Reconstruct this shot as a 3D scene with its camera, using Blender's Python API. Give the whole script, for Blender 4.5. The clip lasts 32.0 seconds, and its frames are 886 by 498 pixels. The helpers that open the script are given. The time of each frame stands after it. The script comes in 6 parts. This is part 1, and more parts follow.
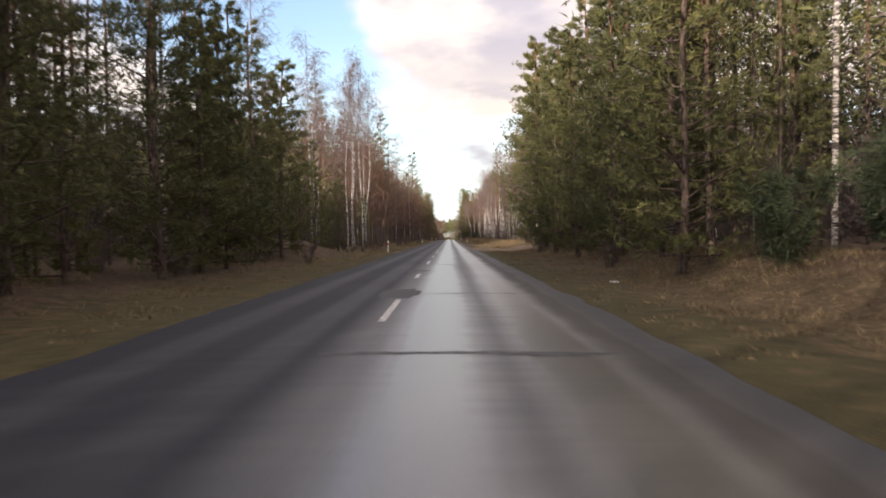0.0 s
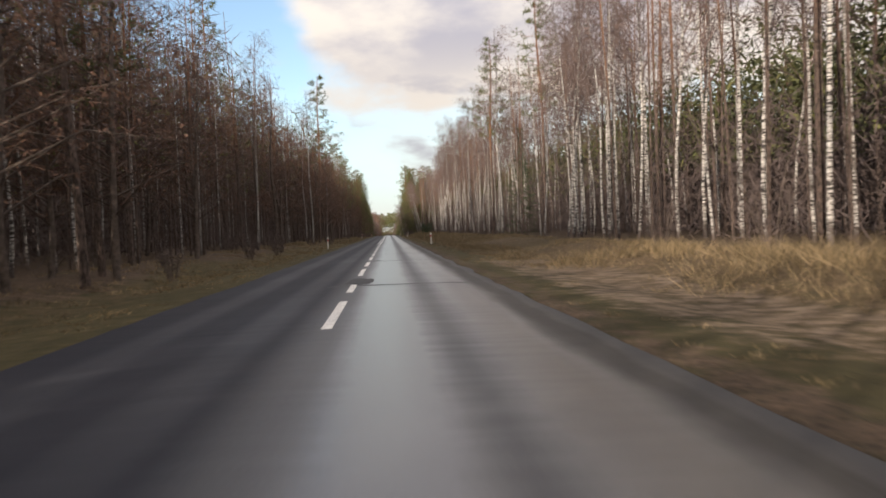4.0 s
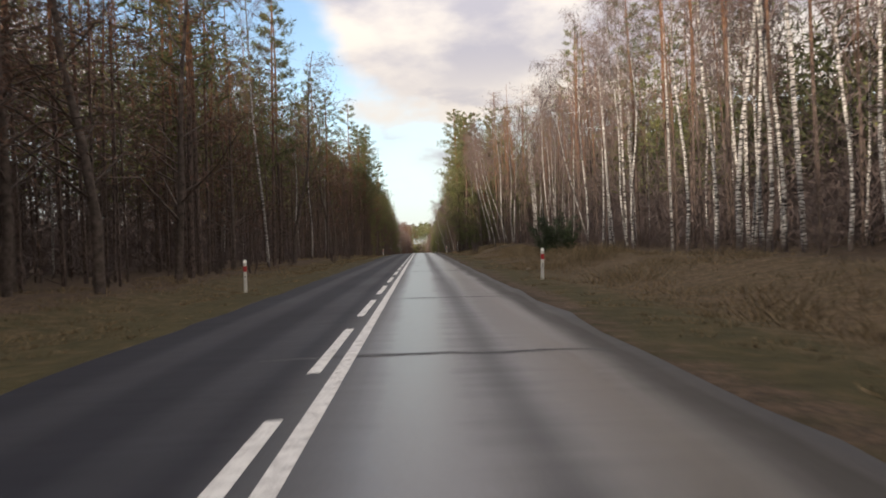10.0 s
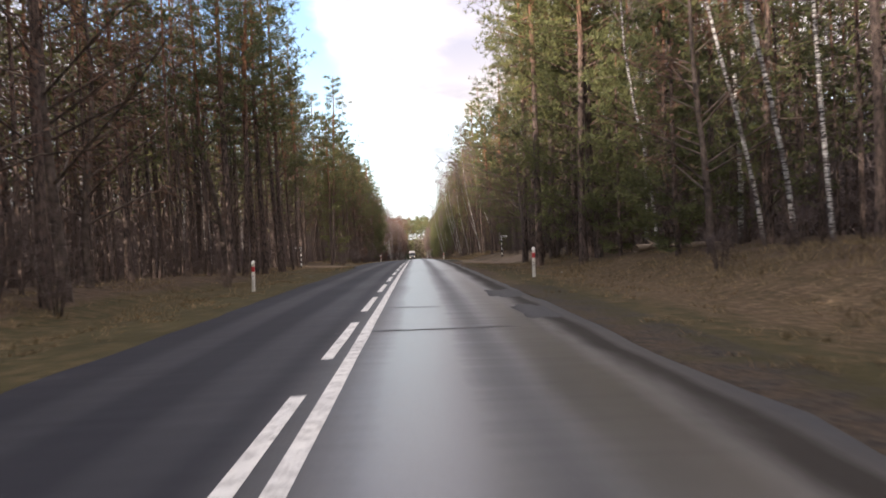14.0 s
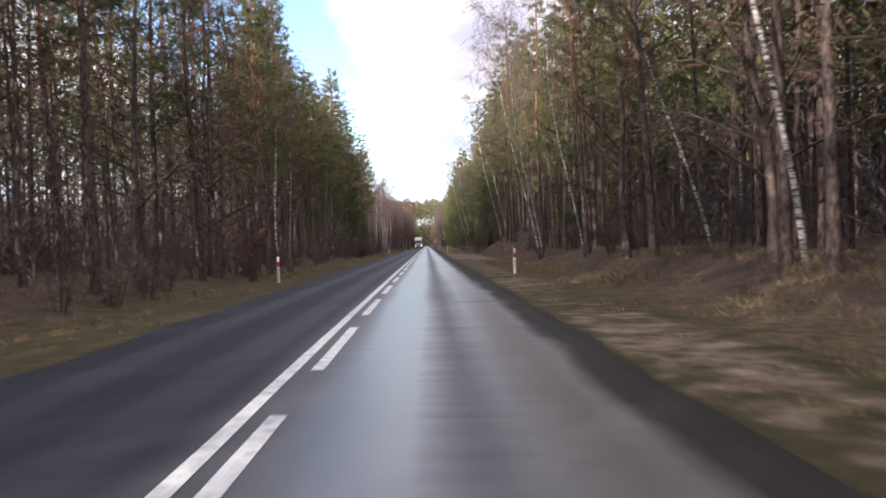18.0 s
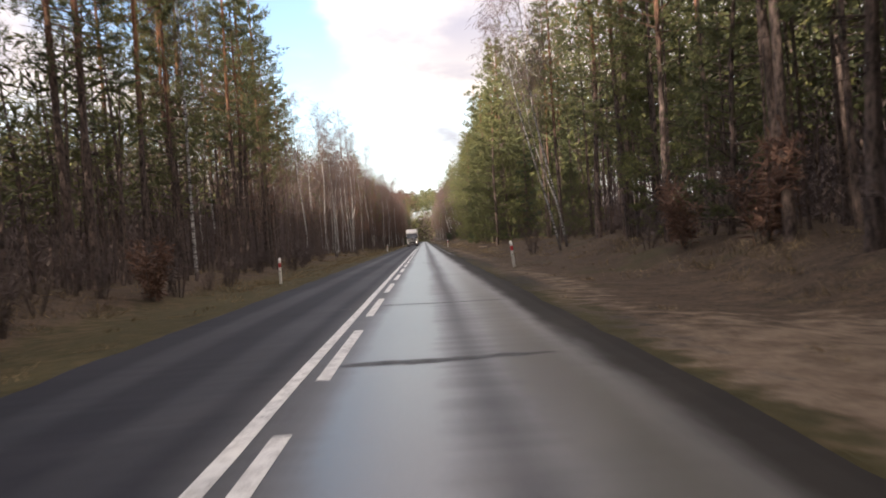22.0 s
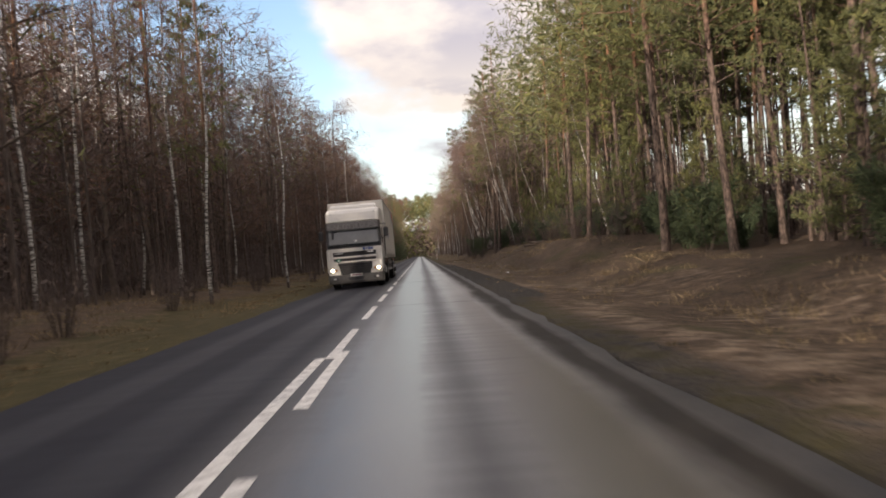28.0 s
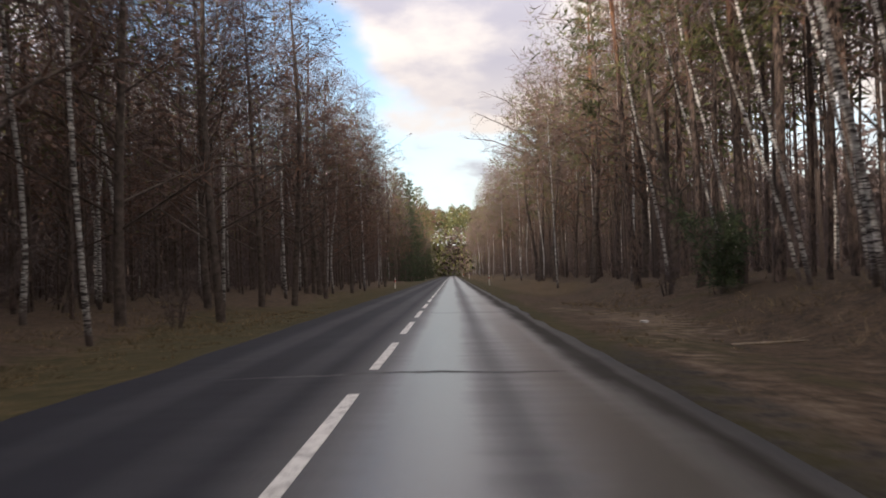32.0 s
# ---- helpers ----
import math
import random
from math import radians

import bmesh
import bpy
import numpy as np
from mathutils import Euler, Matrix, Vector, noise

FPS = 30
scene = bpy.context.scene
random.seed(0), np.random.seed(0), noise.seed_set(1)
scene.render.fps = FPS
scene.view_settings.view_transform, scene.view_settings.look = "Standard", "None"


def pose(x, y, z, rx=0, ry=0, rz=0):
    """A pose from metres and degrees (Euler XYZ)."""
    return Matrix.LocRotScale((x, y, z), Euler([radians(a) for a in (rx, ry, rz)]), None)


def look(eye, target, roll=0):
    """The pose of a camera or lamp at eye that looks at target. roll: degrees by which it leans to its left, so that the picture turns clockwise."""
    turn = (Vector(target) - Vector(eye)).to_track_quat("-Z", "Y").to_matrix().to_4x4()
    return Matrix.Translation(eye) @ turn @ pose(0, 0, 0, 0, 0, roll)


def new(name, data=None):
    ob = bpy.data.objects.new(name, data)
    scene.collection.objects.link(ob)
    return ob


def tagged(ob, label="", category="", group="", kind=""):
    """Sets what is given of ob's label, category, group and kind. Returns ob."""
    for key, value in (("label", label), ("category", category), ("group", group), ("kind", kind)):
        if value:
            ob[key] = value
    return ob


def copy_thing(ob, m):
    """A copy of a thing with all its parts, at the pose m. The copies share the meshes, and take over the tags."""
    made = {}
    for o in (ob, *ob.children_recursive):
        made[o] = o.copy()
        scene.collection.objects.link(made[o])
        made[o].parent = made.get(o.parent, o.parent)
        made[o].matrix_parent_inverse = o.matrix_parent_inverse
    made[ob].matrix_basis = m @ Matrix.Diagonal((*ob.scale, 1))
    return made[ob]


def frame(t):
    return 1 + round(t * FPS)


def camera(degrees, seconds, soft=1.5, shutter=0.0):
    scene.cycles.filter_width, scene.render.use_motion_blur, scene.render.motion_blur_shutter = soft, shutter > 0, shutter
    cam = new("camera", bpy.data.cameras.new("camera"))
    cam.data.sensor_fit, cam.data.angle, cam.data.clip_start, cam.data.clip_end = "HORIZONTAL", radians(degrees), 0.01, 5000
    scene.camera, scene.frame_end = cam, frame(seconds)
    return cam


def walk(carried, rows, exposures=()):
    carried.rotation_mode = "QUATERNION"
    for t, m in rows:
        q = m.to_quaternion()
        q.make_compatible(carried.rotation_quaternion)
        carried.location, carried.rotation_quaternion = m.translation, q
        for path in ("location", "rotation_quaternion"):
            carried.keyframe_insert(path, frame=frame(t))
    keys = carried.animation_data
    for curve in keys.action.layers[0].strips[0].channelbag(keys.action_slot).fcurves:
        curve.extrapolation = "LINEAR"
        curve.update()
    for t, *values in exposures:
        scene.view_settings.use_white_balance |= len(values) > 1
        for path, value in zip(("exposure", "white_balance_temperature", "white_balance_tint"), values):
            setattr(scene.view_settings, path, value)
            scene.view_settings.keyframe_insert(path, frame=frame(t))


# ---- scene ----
cam = camera(56.8, 32.0, soft=1.75, shutter=0.15)
PATH = [
    (0.0, 1.00, -0.90, 1.200, -0.85, 1.12, 0.44),
    (0.5, 1.05, 11.48, 1.200, -0.67, 1.24, -1.26),
    (1.0, 1.10, 23.88, 1.200, 1.96, 4.96, -3.49),
    (1.5, 1.12, 36.38, 1.200, 2.11, 2.95, -0.75),
    (2.0, 1.14, 48.95, 1.200, 2.19, 2.64, 0.02),
    (2.5, 1.14, 61.62, 1.200, 0.97, 3.44, -1.20),
    (4.5, 0.79, 112.46, 1.200, -1.47, 2.36, -4.05),
    (5.0, 0.79, 125.10, 1.200, -1.16, 1.36, -2.29),
    (5.5, 0.80, 137.55, 1.200, -0.71, 1.21, -1.91),
    (6.0, 0.81, 149.95, 1.200, -0.79, 1.26, -1.62),
    (6.5, 0.77, 162.45, 1.200, -0.63, 1.15, -1.28),
    (7.0, 0.74, 175.02, 1.200, -0.31, 1.54, -1.63),
    (7.5, 0.75, 187.75, 1.200, -0.27, 2.72, -2.17),
    (8.0, 0.76, 200.50, 1.200, -0.40, 2.79, -1.94),
    (8.5, 0.82, 213.19, 1.200, -0.43, 1.07, -0.82),
    (9.0, 0.87, 225.87, 1.200, -0.53, 0.95, -0.32),
    (9.5, 0.86, 238.55, 1.200, -0.33, 1.64, -1.07),
    (10.0, 0.84, 251.24, 1.200, -0.43, 2.42, -1.59),
    (10.5, 0.83, 263.93, 1.200, -0.53, 2.42, -1.72),
    (11.0, 0.81, 276.55, 1.200, -0.71, 2.43, -1.61),
    (11.5, 0.80, 288.99, 1.200, -0.69, 2.45, -1.73),
    (12.0, 0.79, 301.34, 1.200, -0.61, 2.68, -1.54),
    (12.5, 0.77, 313.63, 1.200, -0.67, 2.85, -1.35),
    (13.0, 0.74, 325.83, 1.200, -0.66, 2.81, -1.71),
    (13.5, 0.76, 337.80, 1.194, -0.62, 2.67, -2.13),
    (14.0, 0.78, 349.67, 1.164, -0.78, 2.72, -1.85),
    (14.5, 0.78, 361.49, 1.108, -1.13, 2.12, -1.55),
    (16.5, 0.90, 408.70, 0.628, -0.75, 1.66, -2.15),
    (17.0, 1.02, 420.52, 0.444, -0.94, 1.78, -1.97),
    (17.5, 1.12, 432.33, 0.233, -1.55, 1.79, -1.77),
    (18.0, 1.23, 444.24, -0.005, -1.71, 2.11, -1.20),
    (18.5, 1.25, 456.38, -0.274, -1.69, 0.80, -0.50),
    (19.0, 1.27, 468.65, -0.568, -1.37, 0.79, -0.79),
    (19.5, 1.26, 481.04, -0.865, -1.11, 2.37, -0.67),
    (20.0, 1.26, 493.50, -1.164, -1.48, 2.55, 0.13),
    (20.5, 1.25, 506.05, -1.465, -1.55, 2.26, 0.28),
    (21.0, 1.24, 518.66, -1.768, -1.18, 3.07, -0.34),
    (21.5, 1.19, 531.39, -2.073, -1.72, 3.99, -1.06),
    (22.0, 1.13, 544.13, -2.379, -2.10, 4.20, -1.41),
    (22.5, 1.16, 556.85, -2.684, -2.58, 3.00, -0.85),
    (23.0, 1.20, 569.52, -2.988, -2.44, 2.29, -0.37),
    (23.5, 1.24, 582.09, -3.290, -1.93, 1.61, -0.29),
    (24.0, 1.28, 594.58, -3.590, -1.49, 0.93, -0.07),
    (24.5, 1.25, 606.95, -3.887, -1.15, 2.04, -0.88),
    (25.0, 1.22, 619.30, -4.183, -0.74, 2.45, -1.54),
    (25.5, 1.22, 631.69, -4.481, -1.04, 2.65, -1.84),
    (27.5, 1.23, 681.34, -5.672, -1.29, 1.91, -0.80),
    (28.0, 1.22, 693.68, -5.968, -1.12, 4.63, -1.70),
    (28.5, 1.25, 706.02, -6.265, -1.93, 4.16, -1.37),
    (29.0, 1.29, 718.36, -6.561, -2.28, 1.48, -0.29),
    (29.5, 1.36, 730.65, -6.856, -1.45, -0.18, -0.00),
    (30.0, 1.44, 742.95, -7.151, -0.68, 1.57, -0.33),
    (30.5, 1.37, 755.38, -7.449, -0.82, 1.90, -0.25),
    (31.0, 1.29, 767.83, -7.748, 0.35, 1.12, 0.19),
    (31.5, 1.16, 780.26, -8.046, 0.35, 1.43, 0.44),
    (32.0, 1.04, 792.69, -8.344, 0.35, 1.84, 0.59),
]
EXPOSURES = [(0.0, 0.93, 6300, 17), (1.0, 0.72, 6250, 16), (2.0, 0.42, 6250, 13), (2.5, 0.44, 6250, 13), (4.5, 0.68, 6200, 12), (9.0, 0.69, 6200, 12), (11.0, 0.70, 6180, 12), (12.0, 0.82, 6150, 13), (13.0, 0.93, 6100, 14), (14.0, 1.2, 5950, 16), (14.5, 1.2, 5900, 16), (16.5, 1.24, 5650, 18), (19.0, 1.2, 5550, 17), (21.2, 1.29, 5780, 18), (22.5, 0.94, 6250, 15), (25.0, 0.72, 6300, 14), (28.0, 0.82, 6350, 15), (29.0, 0.9, 6350, 15), (30.0, 1.1, 6150, 15), (31.0, 0.86, 6200, 15), (32.0, 0.76, 6100, 15)]

walk(cam, [(t, pose(x, y, z, 90 + pitch, roll, yaw)) for t, x, y, z, pitch, roll, yaw in PATH], EXPOSURES)

# ---------------------------------------------------------------- sky and sun
SUN_AZ = math.atan2(-0.62, -0.78)      # the low sun stands behind and to the left of the road
SUN_EL = radians(14.5)


def nodes_of(tree):
    tree.nodes.clear()
    return tree.nodes, tree.links


def build_world():
    world = bpy.data.worlds.new("winter_sky")
    world.use_nodes = True
    n, l = nodes_of(world.node_tree)
    out = n.new("ShaderNodeOutputWorld")
    bg = n.new("ShaderNodeBackground")
    sky = n.new("ShaderNodeTexSky")
    sky.sky_type, sky.sun_disc = "NISHITA", False
    sky.sun_elevation, sky.sun_rotation = SUN_EL, SUN_AZ
    sky.air_density, sky.dust_density = 1.0, 0.6
    co = n.new("ShaderNodeTexCoord")
    sep = n.new("ShaderNodeSeparateXYZ")
    l.new(co.outputs["Generated"], sep.inputs[0])

    def op(kind, a, b=0.0):
        m = n.new("ShaderNodeMath")
        m.operation = kind
        for i, v in enumerate((a, b)):
            if isinstance(v, (int, float)):
                m.inputs[i].default_value = v
            else:
                l.new(v, m.inputs[i])
        return m.outputs[0]

    def span(v, a, b, lo=0.0, hi=1.0):
        r = n.new("ShaderNodeMapRange")
        r.interpolation_type = "SMOOTHSTEP"
        for k, w in (("From Min", a), ("From Max", b), ("To Min", lo), ("To Max", hi)):
            r.inputs[k].default_value = w
        l.new(v, r.inputs["Value"])
        return r.outputs["Result"]

    def puffs(scale, stretch, detail=8):
        v = n.new("ShaderNodeVectorMath")
        v.operation = "MULTIPLY"
        v.inputs[1].default_value = (1, 1, stretch)
        l.new(co.outputs["Generated"], v.inputs[0])
        t = n.new("ShaderNodeTexNoise")
        t.inputs["Scale"].default_value, t.inputs["Detail"].default_value = scale, detail
        l.new(v.outputs[0], t.inputs["Vector"])
        return t.outputs["Fac"]

    # a broken cloud sheet with one slanting blue rift in it, haze low down
    x, z = sep.outputs[0], sep.outputs[2]
    slant = op("ADD", op("MULTIPLY", x, 0.725), op("MULTIPLY", z, 0.69))
    edge = op("ADD", slant, op("MULTIPLY", op("SUBTRACT", puffs(7, 1.6, 10), 0.5), 0.20))
    rift = op("MULTIPLY", span(edge, -0.14, -0.06), span(edge, 0.115, 0.06))
    low = span(op("ADD", z, op("MULTIPLY", op("SUBTRACT", puffs(14, 2.5), 0.5), 0.10)), 0.165, 0.125, 0.0, 0.62)
    holes = op("MAXIMUM", rift, low)
    small = op("MULTIPLY", span(puffs(9, 2.6, 8), 0.50, 0.70), op("MULTIPLY", span(z, 0.24, 0.15), span(z, 0.04, 0.10)))
    grey = op("MAXIMUM", op("MULTIPLY", span(puffs(5.0, 2.0, 9), 0.40, 0.60), span(z, 0.13, 0.24)), op("MULTIPLY", small, 0.9))
    ramp = n.new("ShaderNodeValToRGB")
    ramp.color_ramp.elements[0].position, ramp.color_ramp.elements[0].color = 0.0, (1.34, 1.19, 1.00, 1)
    ramp.color_ramp.elements[1].position, ramp.color_ramp.elements[1].color = 1.0, (0.76, 0.71, 0.74, 1)
    l.new(grey, ramp.inputs["Fac"])
    gain = n.new("ShaderNodeVectorMath")
    gain.operation = "SCALE"
    l.new(span(z, 0.0, 0.55, 0.74 * CLOUD_GAIN, 1.35 * CLOUD_GAIN), gain.inputs["Scale"])      # an overcast sky is brightest overhead
    l.new(ramp.outputs["Color"], gain.inputs[0])
    haze = n.new("ShaderNodeMix")
    haze.data_type = "RGBA"
    haze.inputs["B"].default_value = (4.6, 5.4, 6.6, 1)
    l.new(span(z, 0.16, 0.02, 0.0, 0.6), haze.inputs["Factor"])
    blue = n.new("ShaderNodeVectorMath")
    blue.operation = "SCALE"
    blue.inputs["Scale"].default_value = SKY_GAIN
    l.new(sky.outputs["Color"], blue.inputs[0])
    l.new(blue.outputs[0], haze.inputs["A"])
    mix = n.new("ShaderNodeMix")
    mix.data_type = "RGBA"
    l.new(op("MULTIPLY", holes, op("SUBTRACT", 1.0, op("MULTIPLY", small, 0.85))), mix.inputs["Factor"])
    l.new(gain.outputs[0], mix.inputs["A"])
    l.new(haze.outputs["Result"], mix.inputs["B"])
    l.new(mix.outputs["Result"], bg.inputs["Color"])
    bg.inputs["Strength"].default_value = 0.08
    l.new(bg.outputs[0], out.inputs[0])
    scene.world = world


CLOUD_GAIN, SKY_GAIN = 6.5, 1.75
build_world()
sun = new("sun", bpy.data.lights.new("sun", "SUN"))
sun.data.energy, sun.data.angle, sun.data.color = 5.0, radians(0.5), (1.0, 0.83, 0.64)
sun.matrix_world = look((0, 0, 0), (-math.sin(SUN_AZ) * math.cos(SUN_EL), -math.cos(SUN_AZ) * math.cos(SUN_EL), -math.sin(SUN_EL)))

# ---------------------------------------------------------------- materials


def rgb(c):
    return (*c, 1.0)


class Mat:
    """A node material with short calls."""

    def __init__(self, name, rough=0.8, spec=0.3, metal=0.0):
        self.m = bpy.data.materials.new(name)
        self.m.use_nodes = True
        self.n, self.l = self.m.node_tree.nodes, self.m.node_tree.links
        self.b = self.n["Principled BSDF"]
        self.b.inputs["Roughness"].default_value = rough
        self.b.inputs["Specular IOR Level"].default_value = spec
        self.b.inputs["Metallic"].default_value = metal
        self.geo = None

    def place(self, scale=(1, 1, 1), local=False):
        if local:
            co = self.n.new("ShaderNodeTexCoord").outputs["Object"]
        else:
            co = self.n.new("ShaderNodeNewGeometry").outputs["Position"]
        if scale == (1, 1, 1):
            return co
        v = self.n.new("ShaderNodeVectorMath")
        v.operation = "MULTIPLY"
        v.inputs[1].default_value = scale
        self.l.new(co, v.inputs[0])
        return v.outputs[0]

    def noise(self, scale, detail=4, stretch=(1, 1, 1), local=False, rough=0.55):
        t = self.n.new("ShaderNodeTexNoise")
        t.inputs["Scale"].default_value, t.inputs["Detail"].default_value = scale, detail
        t.inputs["Roughness"].default_value = rough
        self.l.new(self.place(stretch, local), t.inputs["Vector"])
        return t.outputs["Fac"]

    def ramp(self, fac, *stops):
        r = self.n.new("ShaderNodeValToRGB")
        e = r.color_ramp.elements
        while len(e) < len(stops):
            e.new(0.5)
        for el, (p, c) in zip(e, stops):
            el.position, el.color = p, rgb(c)
        self.l.new(fac, r.inputs["Fac"])
        return r.outputs["Color"]

    def span(self, fac, a, b, lo=0.0, hi=1.0):
        r = self.n.new("ShaderNodeMapRange")
        r.interpolation_type = "SMOOTHSTEP"
        for k, v in (("From Min", a), ("From Max", b), ("To Min", lo), ("To Max", hi)):
            r.inputs[k].default_value = v
        self.l.new(fac, r.inputs["Value"])
        return r.outputs["Result"]

    def math(self, op, a, b=0.0):
        m = self.n.new("ShaderNodeMath")
        m.operation = op
        for i, v in enumerate((a, b)):
            if isinstance(v, (int, float)):
                m.inputs[i].default_value = v
            else:
                self.l.new(v, m.inputs[i])
        return m.outputs[0]

    def axis(self, i, local=False):
        s = self.n.new("ShaderNodeSeparateXYZ")
        self.l.new(self.place(local=local), s.inputs[0])
        return s.outputs[i]

    def mix(self, fac, a, b):
        m = self.n.new("ShaderNodeMix")
        m.data_type = "RGBA"
        for key, v in (("Factor", fac), ("A", a), ("B", b)):
            if isinstance(v, (int, float)):
                m.inputs[key].default_value = v
            elif isinstance(v, tuple):
                m.inputs[key].default_value = rgb(v)
            else:
                self.l.new(v, m.inputs[key])
        return m.outputs["Result"]

    def attr(self, name):
        a = self.n.new("ShaderNodeAttribute")
        a.attribute_name = name
        return a.outputs["Fac"]

    def rand(self):
        return self.n.new("ShaderNodeObjectInfo").outputs["Random"]

    def island(self):
        return self.n.new("ShaderNodeNewGeometry").outputs["Random Per Island"]

    def color(self, c):
        if isinstance(c, tuple):
            self.b.inputs["Base Color"].default_value = rgb(c)
        else:
            self.l.new(c, self.b.inputs["Base Color"])
        return self

    def gloss(self, f):
        self.l.new(f, self.b.inputs["Roughness"])
        return self

    def bump(self, h, strength=0.3, dist=0.02):
        b = self.n.new("ShaderNodeBump")
        b.inputs["Strength"].default_value, b.inputs["Distance"].default_value = strength, dist
        self.l.new(h, b.inputs["Height"])
        self.l.new(b.outputs[0], self.b.inputs["Normal"])
        return self

    def glow(self, c, strength):
        self.b.inputs["Emission Color"].default_value = rgb(c)
        self.b.inputs["Emission Strength"].default_value = strength
        return self


def plain(name, c, rough=0.6, spec=0.4, metal=0.0, vary=0.12, scale=6.0):
    m = Mat(name, rough, spec, metal)
    f = m.noise(scale, 5, local=True)
    m.color(m.ramp(f, (0.3, tuple(v * (1 - vary) for v in c)), (0.7, tuple(min(1, v * (1 + vary)) for v in c))))
    m.gloss(m.span(m.noise(scale * 2.3, 3, local=True), 0.3, 0.7, max(0.02, rough - 0.08), min(1, rough + 0.08)))
    return m.m


def asphalt_material():
    m = Mat("worn_asphalt", 0.5, 0.5)
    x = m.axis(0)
    grain = m.noise(38, 6)
    blotch = m.noise(0.5, 5, (1, 0.35, 1))
    streak = m.noise(1.6, 4, (1, 0.03, 1))
    base = m.ramp(grain, (0.3, (0.027, 0.030, 0.036)), (0.7, (0.080, 0.081, 0.089)))
    old = m.ramp(blotch, (0.35, (0.034, 0.036, 0.043)), (0.7, (0.078, 0.075, 0.076)))
    c = m.mix(0.5, base, old)
    # the left lane's weaker sky reflection is also put into its darker colour
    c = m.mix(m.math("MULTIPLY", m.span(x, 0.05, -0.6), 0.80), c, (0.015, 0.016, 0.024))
    # warm reflection along the right wheel track, painted in as a lighter brown
    brown = m.math("MULTIPLY", m.span(x, 1.5, 2.4), m.span(x, 3.3, 2.9))
    c = m.mix(m.math("MULTIPLY", brown, 0.4), c, (0.090, 0.076, 0.058))
    y = m.axis(1)
    crumb = m.noise(1.3, 5, (1, 0.25, 1))
    gutter = m.math("MULTIPLY", m.span(m.math("ADD", x, m.math("MULTIPLY", m.math("SUBTRACT", crumb, 0.5), 0.7)), 2.50, 2.85), m.span(m.math("SUBTRACT", m.math("ADD", x, m.math("MULTIPLY", m.math("SUBTRACT", crumb, 0.5), 0.25)), m.math("MULTIPLY", m.math("MULTIPLY", m.span(y, 440, 452), m.span(y, 612, 590)), 0.5)), 3.08, 2.94))
    gutter = m.math("MULTIPLY", gutter, m.span(y, 335, 360, 0.55, 0.9))
    c = m.mix(gutter, c, (0.024, 0.021, 0.018))
    rim = m.math("ADD", x, m.math("MULTIPLY", m.math("SUBTRACT", m.noise(2.6, 5, (1, 0.4, 1)), 0.5), 0.5))
    pale = m.math("MULTIPLY", m.span(rim, 2.98, 3.14), m.math("MULTIPLY", m.span(crumb, 0.40, 0.58, 0.05, 1.0), m.math("ADD", m.span(y, 600, 625), m.math("MULTIPLY", m.span(y, 450, 435), 0.5))))
    c = m.mix(m.math("MULTIPLY", pale, 0.30), c, (0.070, 0.064, 0.058))
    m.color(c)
    # polished wheel tracks
    wob = m.math("ADD", x, m.math("MULTIPLY", m.math("SUBTRACT", streak, 0.5), 0.32))
    def track(mid, half):
        return m.span(m.math("ABSOLUTE", m.math("SUBTRACT", wob, mid)), half, half * 0.25)
    tr = m.math("ADD", track(0.80, 0.78), m.math("MULTIPLY", track(2.14, 0.66), 0.85))
    tr = m.math("ADD", tr, m.math("MULTIPLY", m.math("ADD", track(-0.9, 0.45), track(-2.2, 0.45)), 0.18))
    ripple = m.noise(2.2, 3, (0.22, 1.9, 1))
    r = m.math("SUBTRACT", m.span(x, 0.1, -0.5, 0.57, 0.70), m.math("MULTIPLY", tr, 0.33))
    r = m.math("ADD", r, m.math("MULTIPLY", m.math("SUBTRACT", ripple, 0.5), m.math("ADD", 0.12, m.math("MULTIPLY", m.span(m.math("ABSOLUTE", m.math("SUBTRACT", x, 1.6)), 0.9, 0.2), 0.16))))
    r = m.math("ADD", r, m.math("MULTIPLY", m.math("SUBTRACT", blotch, 0.5), 0.24))
    r = m.math("ADD", r, m.math("MULTIPLY", gutter, 0.25))
    m.gloss(m.math("MINIMUM", m.math("MAXIMUM", r, 0.285), 0.9))
    m.l.new(m.math("MULTIPLY", m.math("SUBTRACT", 1.0, m.math("MULTIPLY", m.math("MAXIMUM", gutter, m.span(x, 2.75, 3.1)), 0.8)), m.math("ADD", m.span(x, 0.1, -0.6, 0.42, 0.10), m.math("MULTIPLY", tr, 0.55))), m.b.inputs["Specular IOR Level"])
    m.bump(m.math("ADD", grain, m.math("MULTIPLY", ripple, 0.15)), 0.25, 0.006)
    return m.m


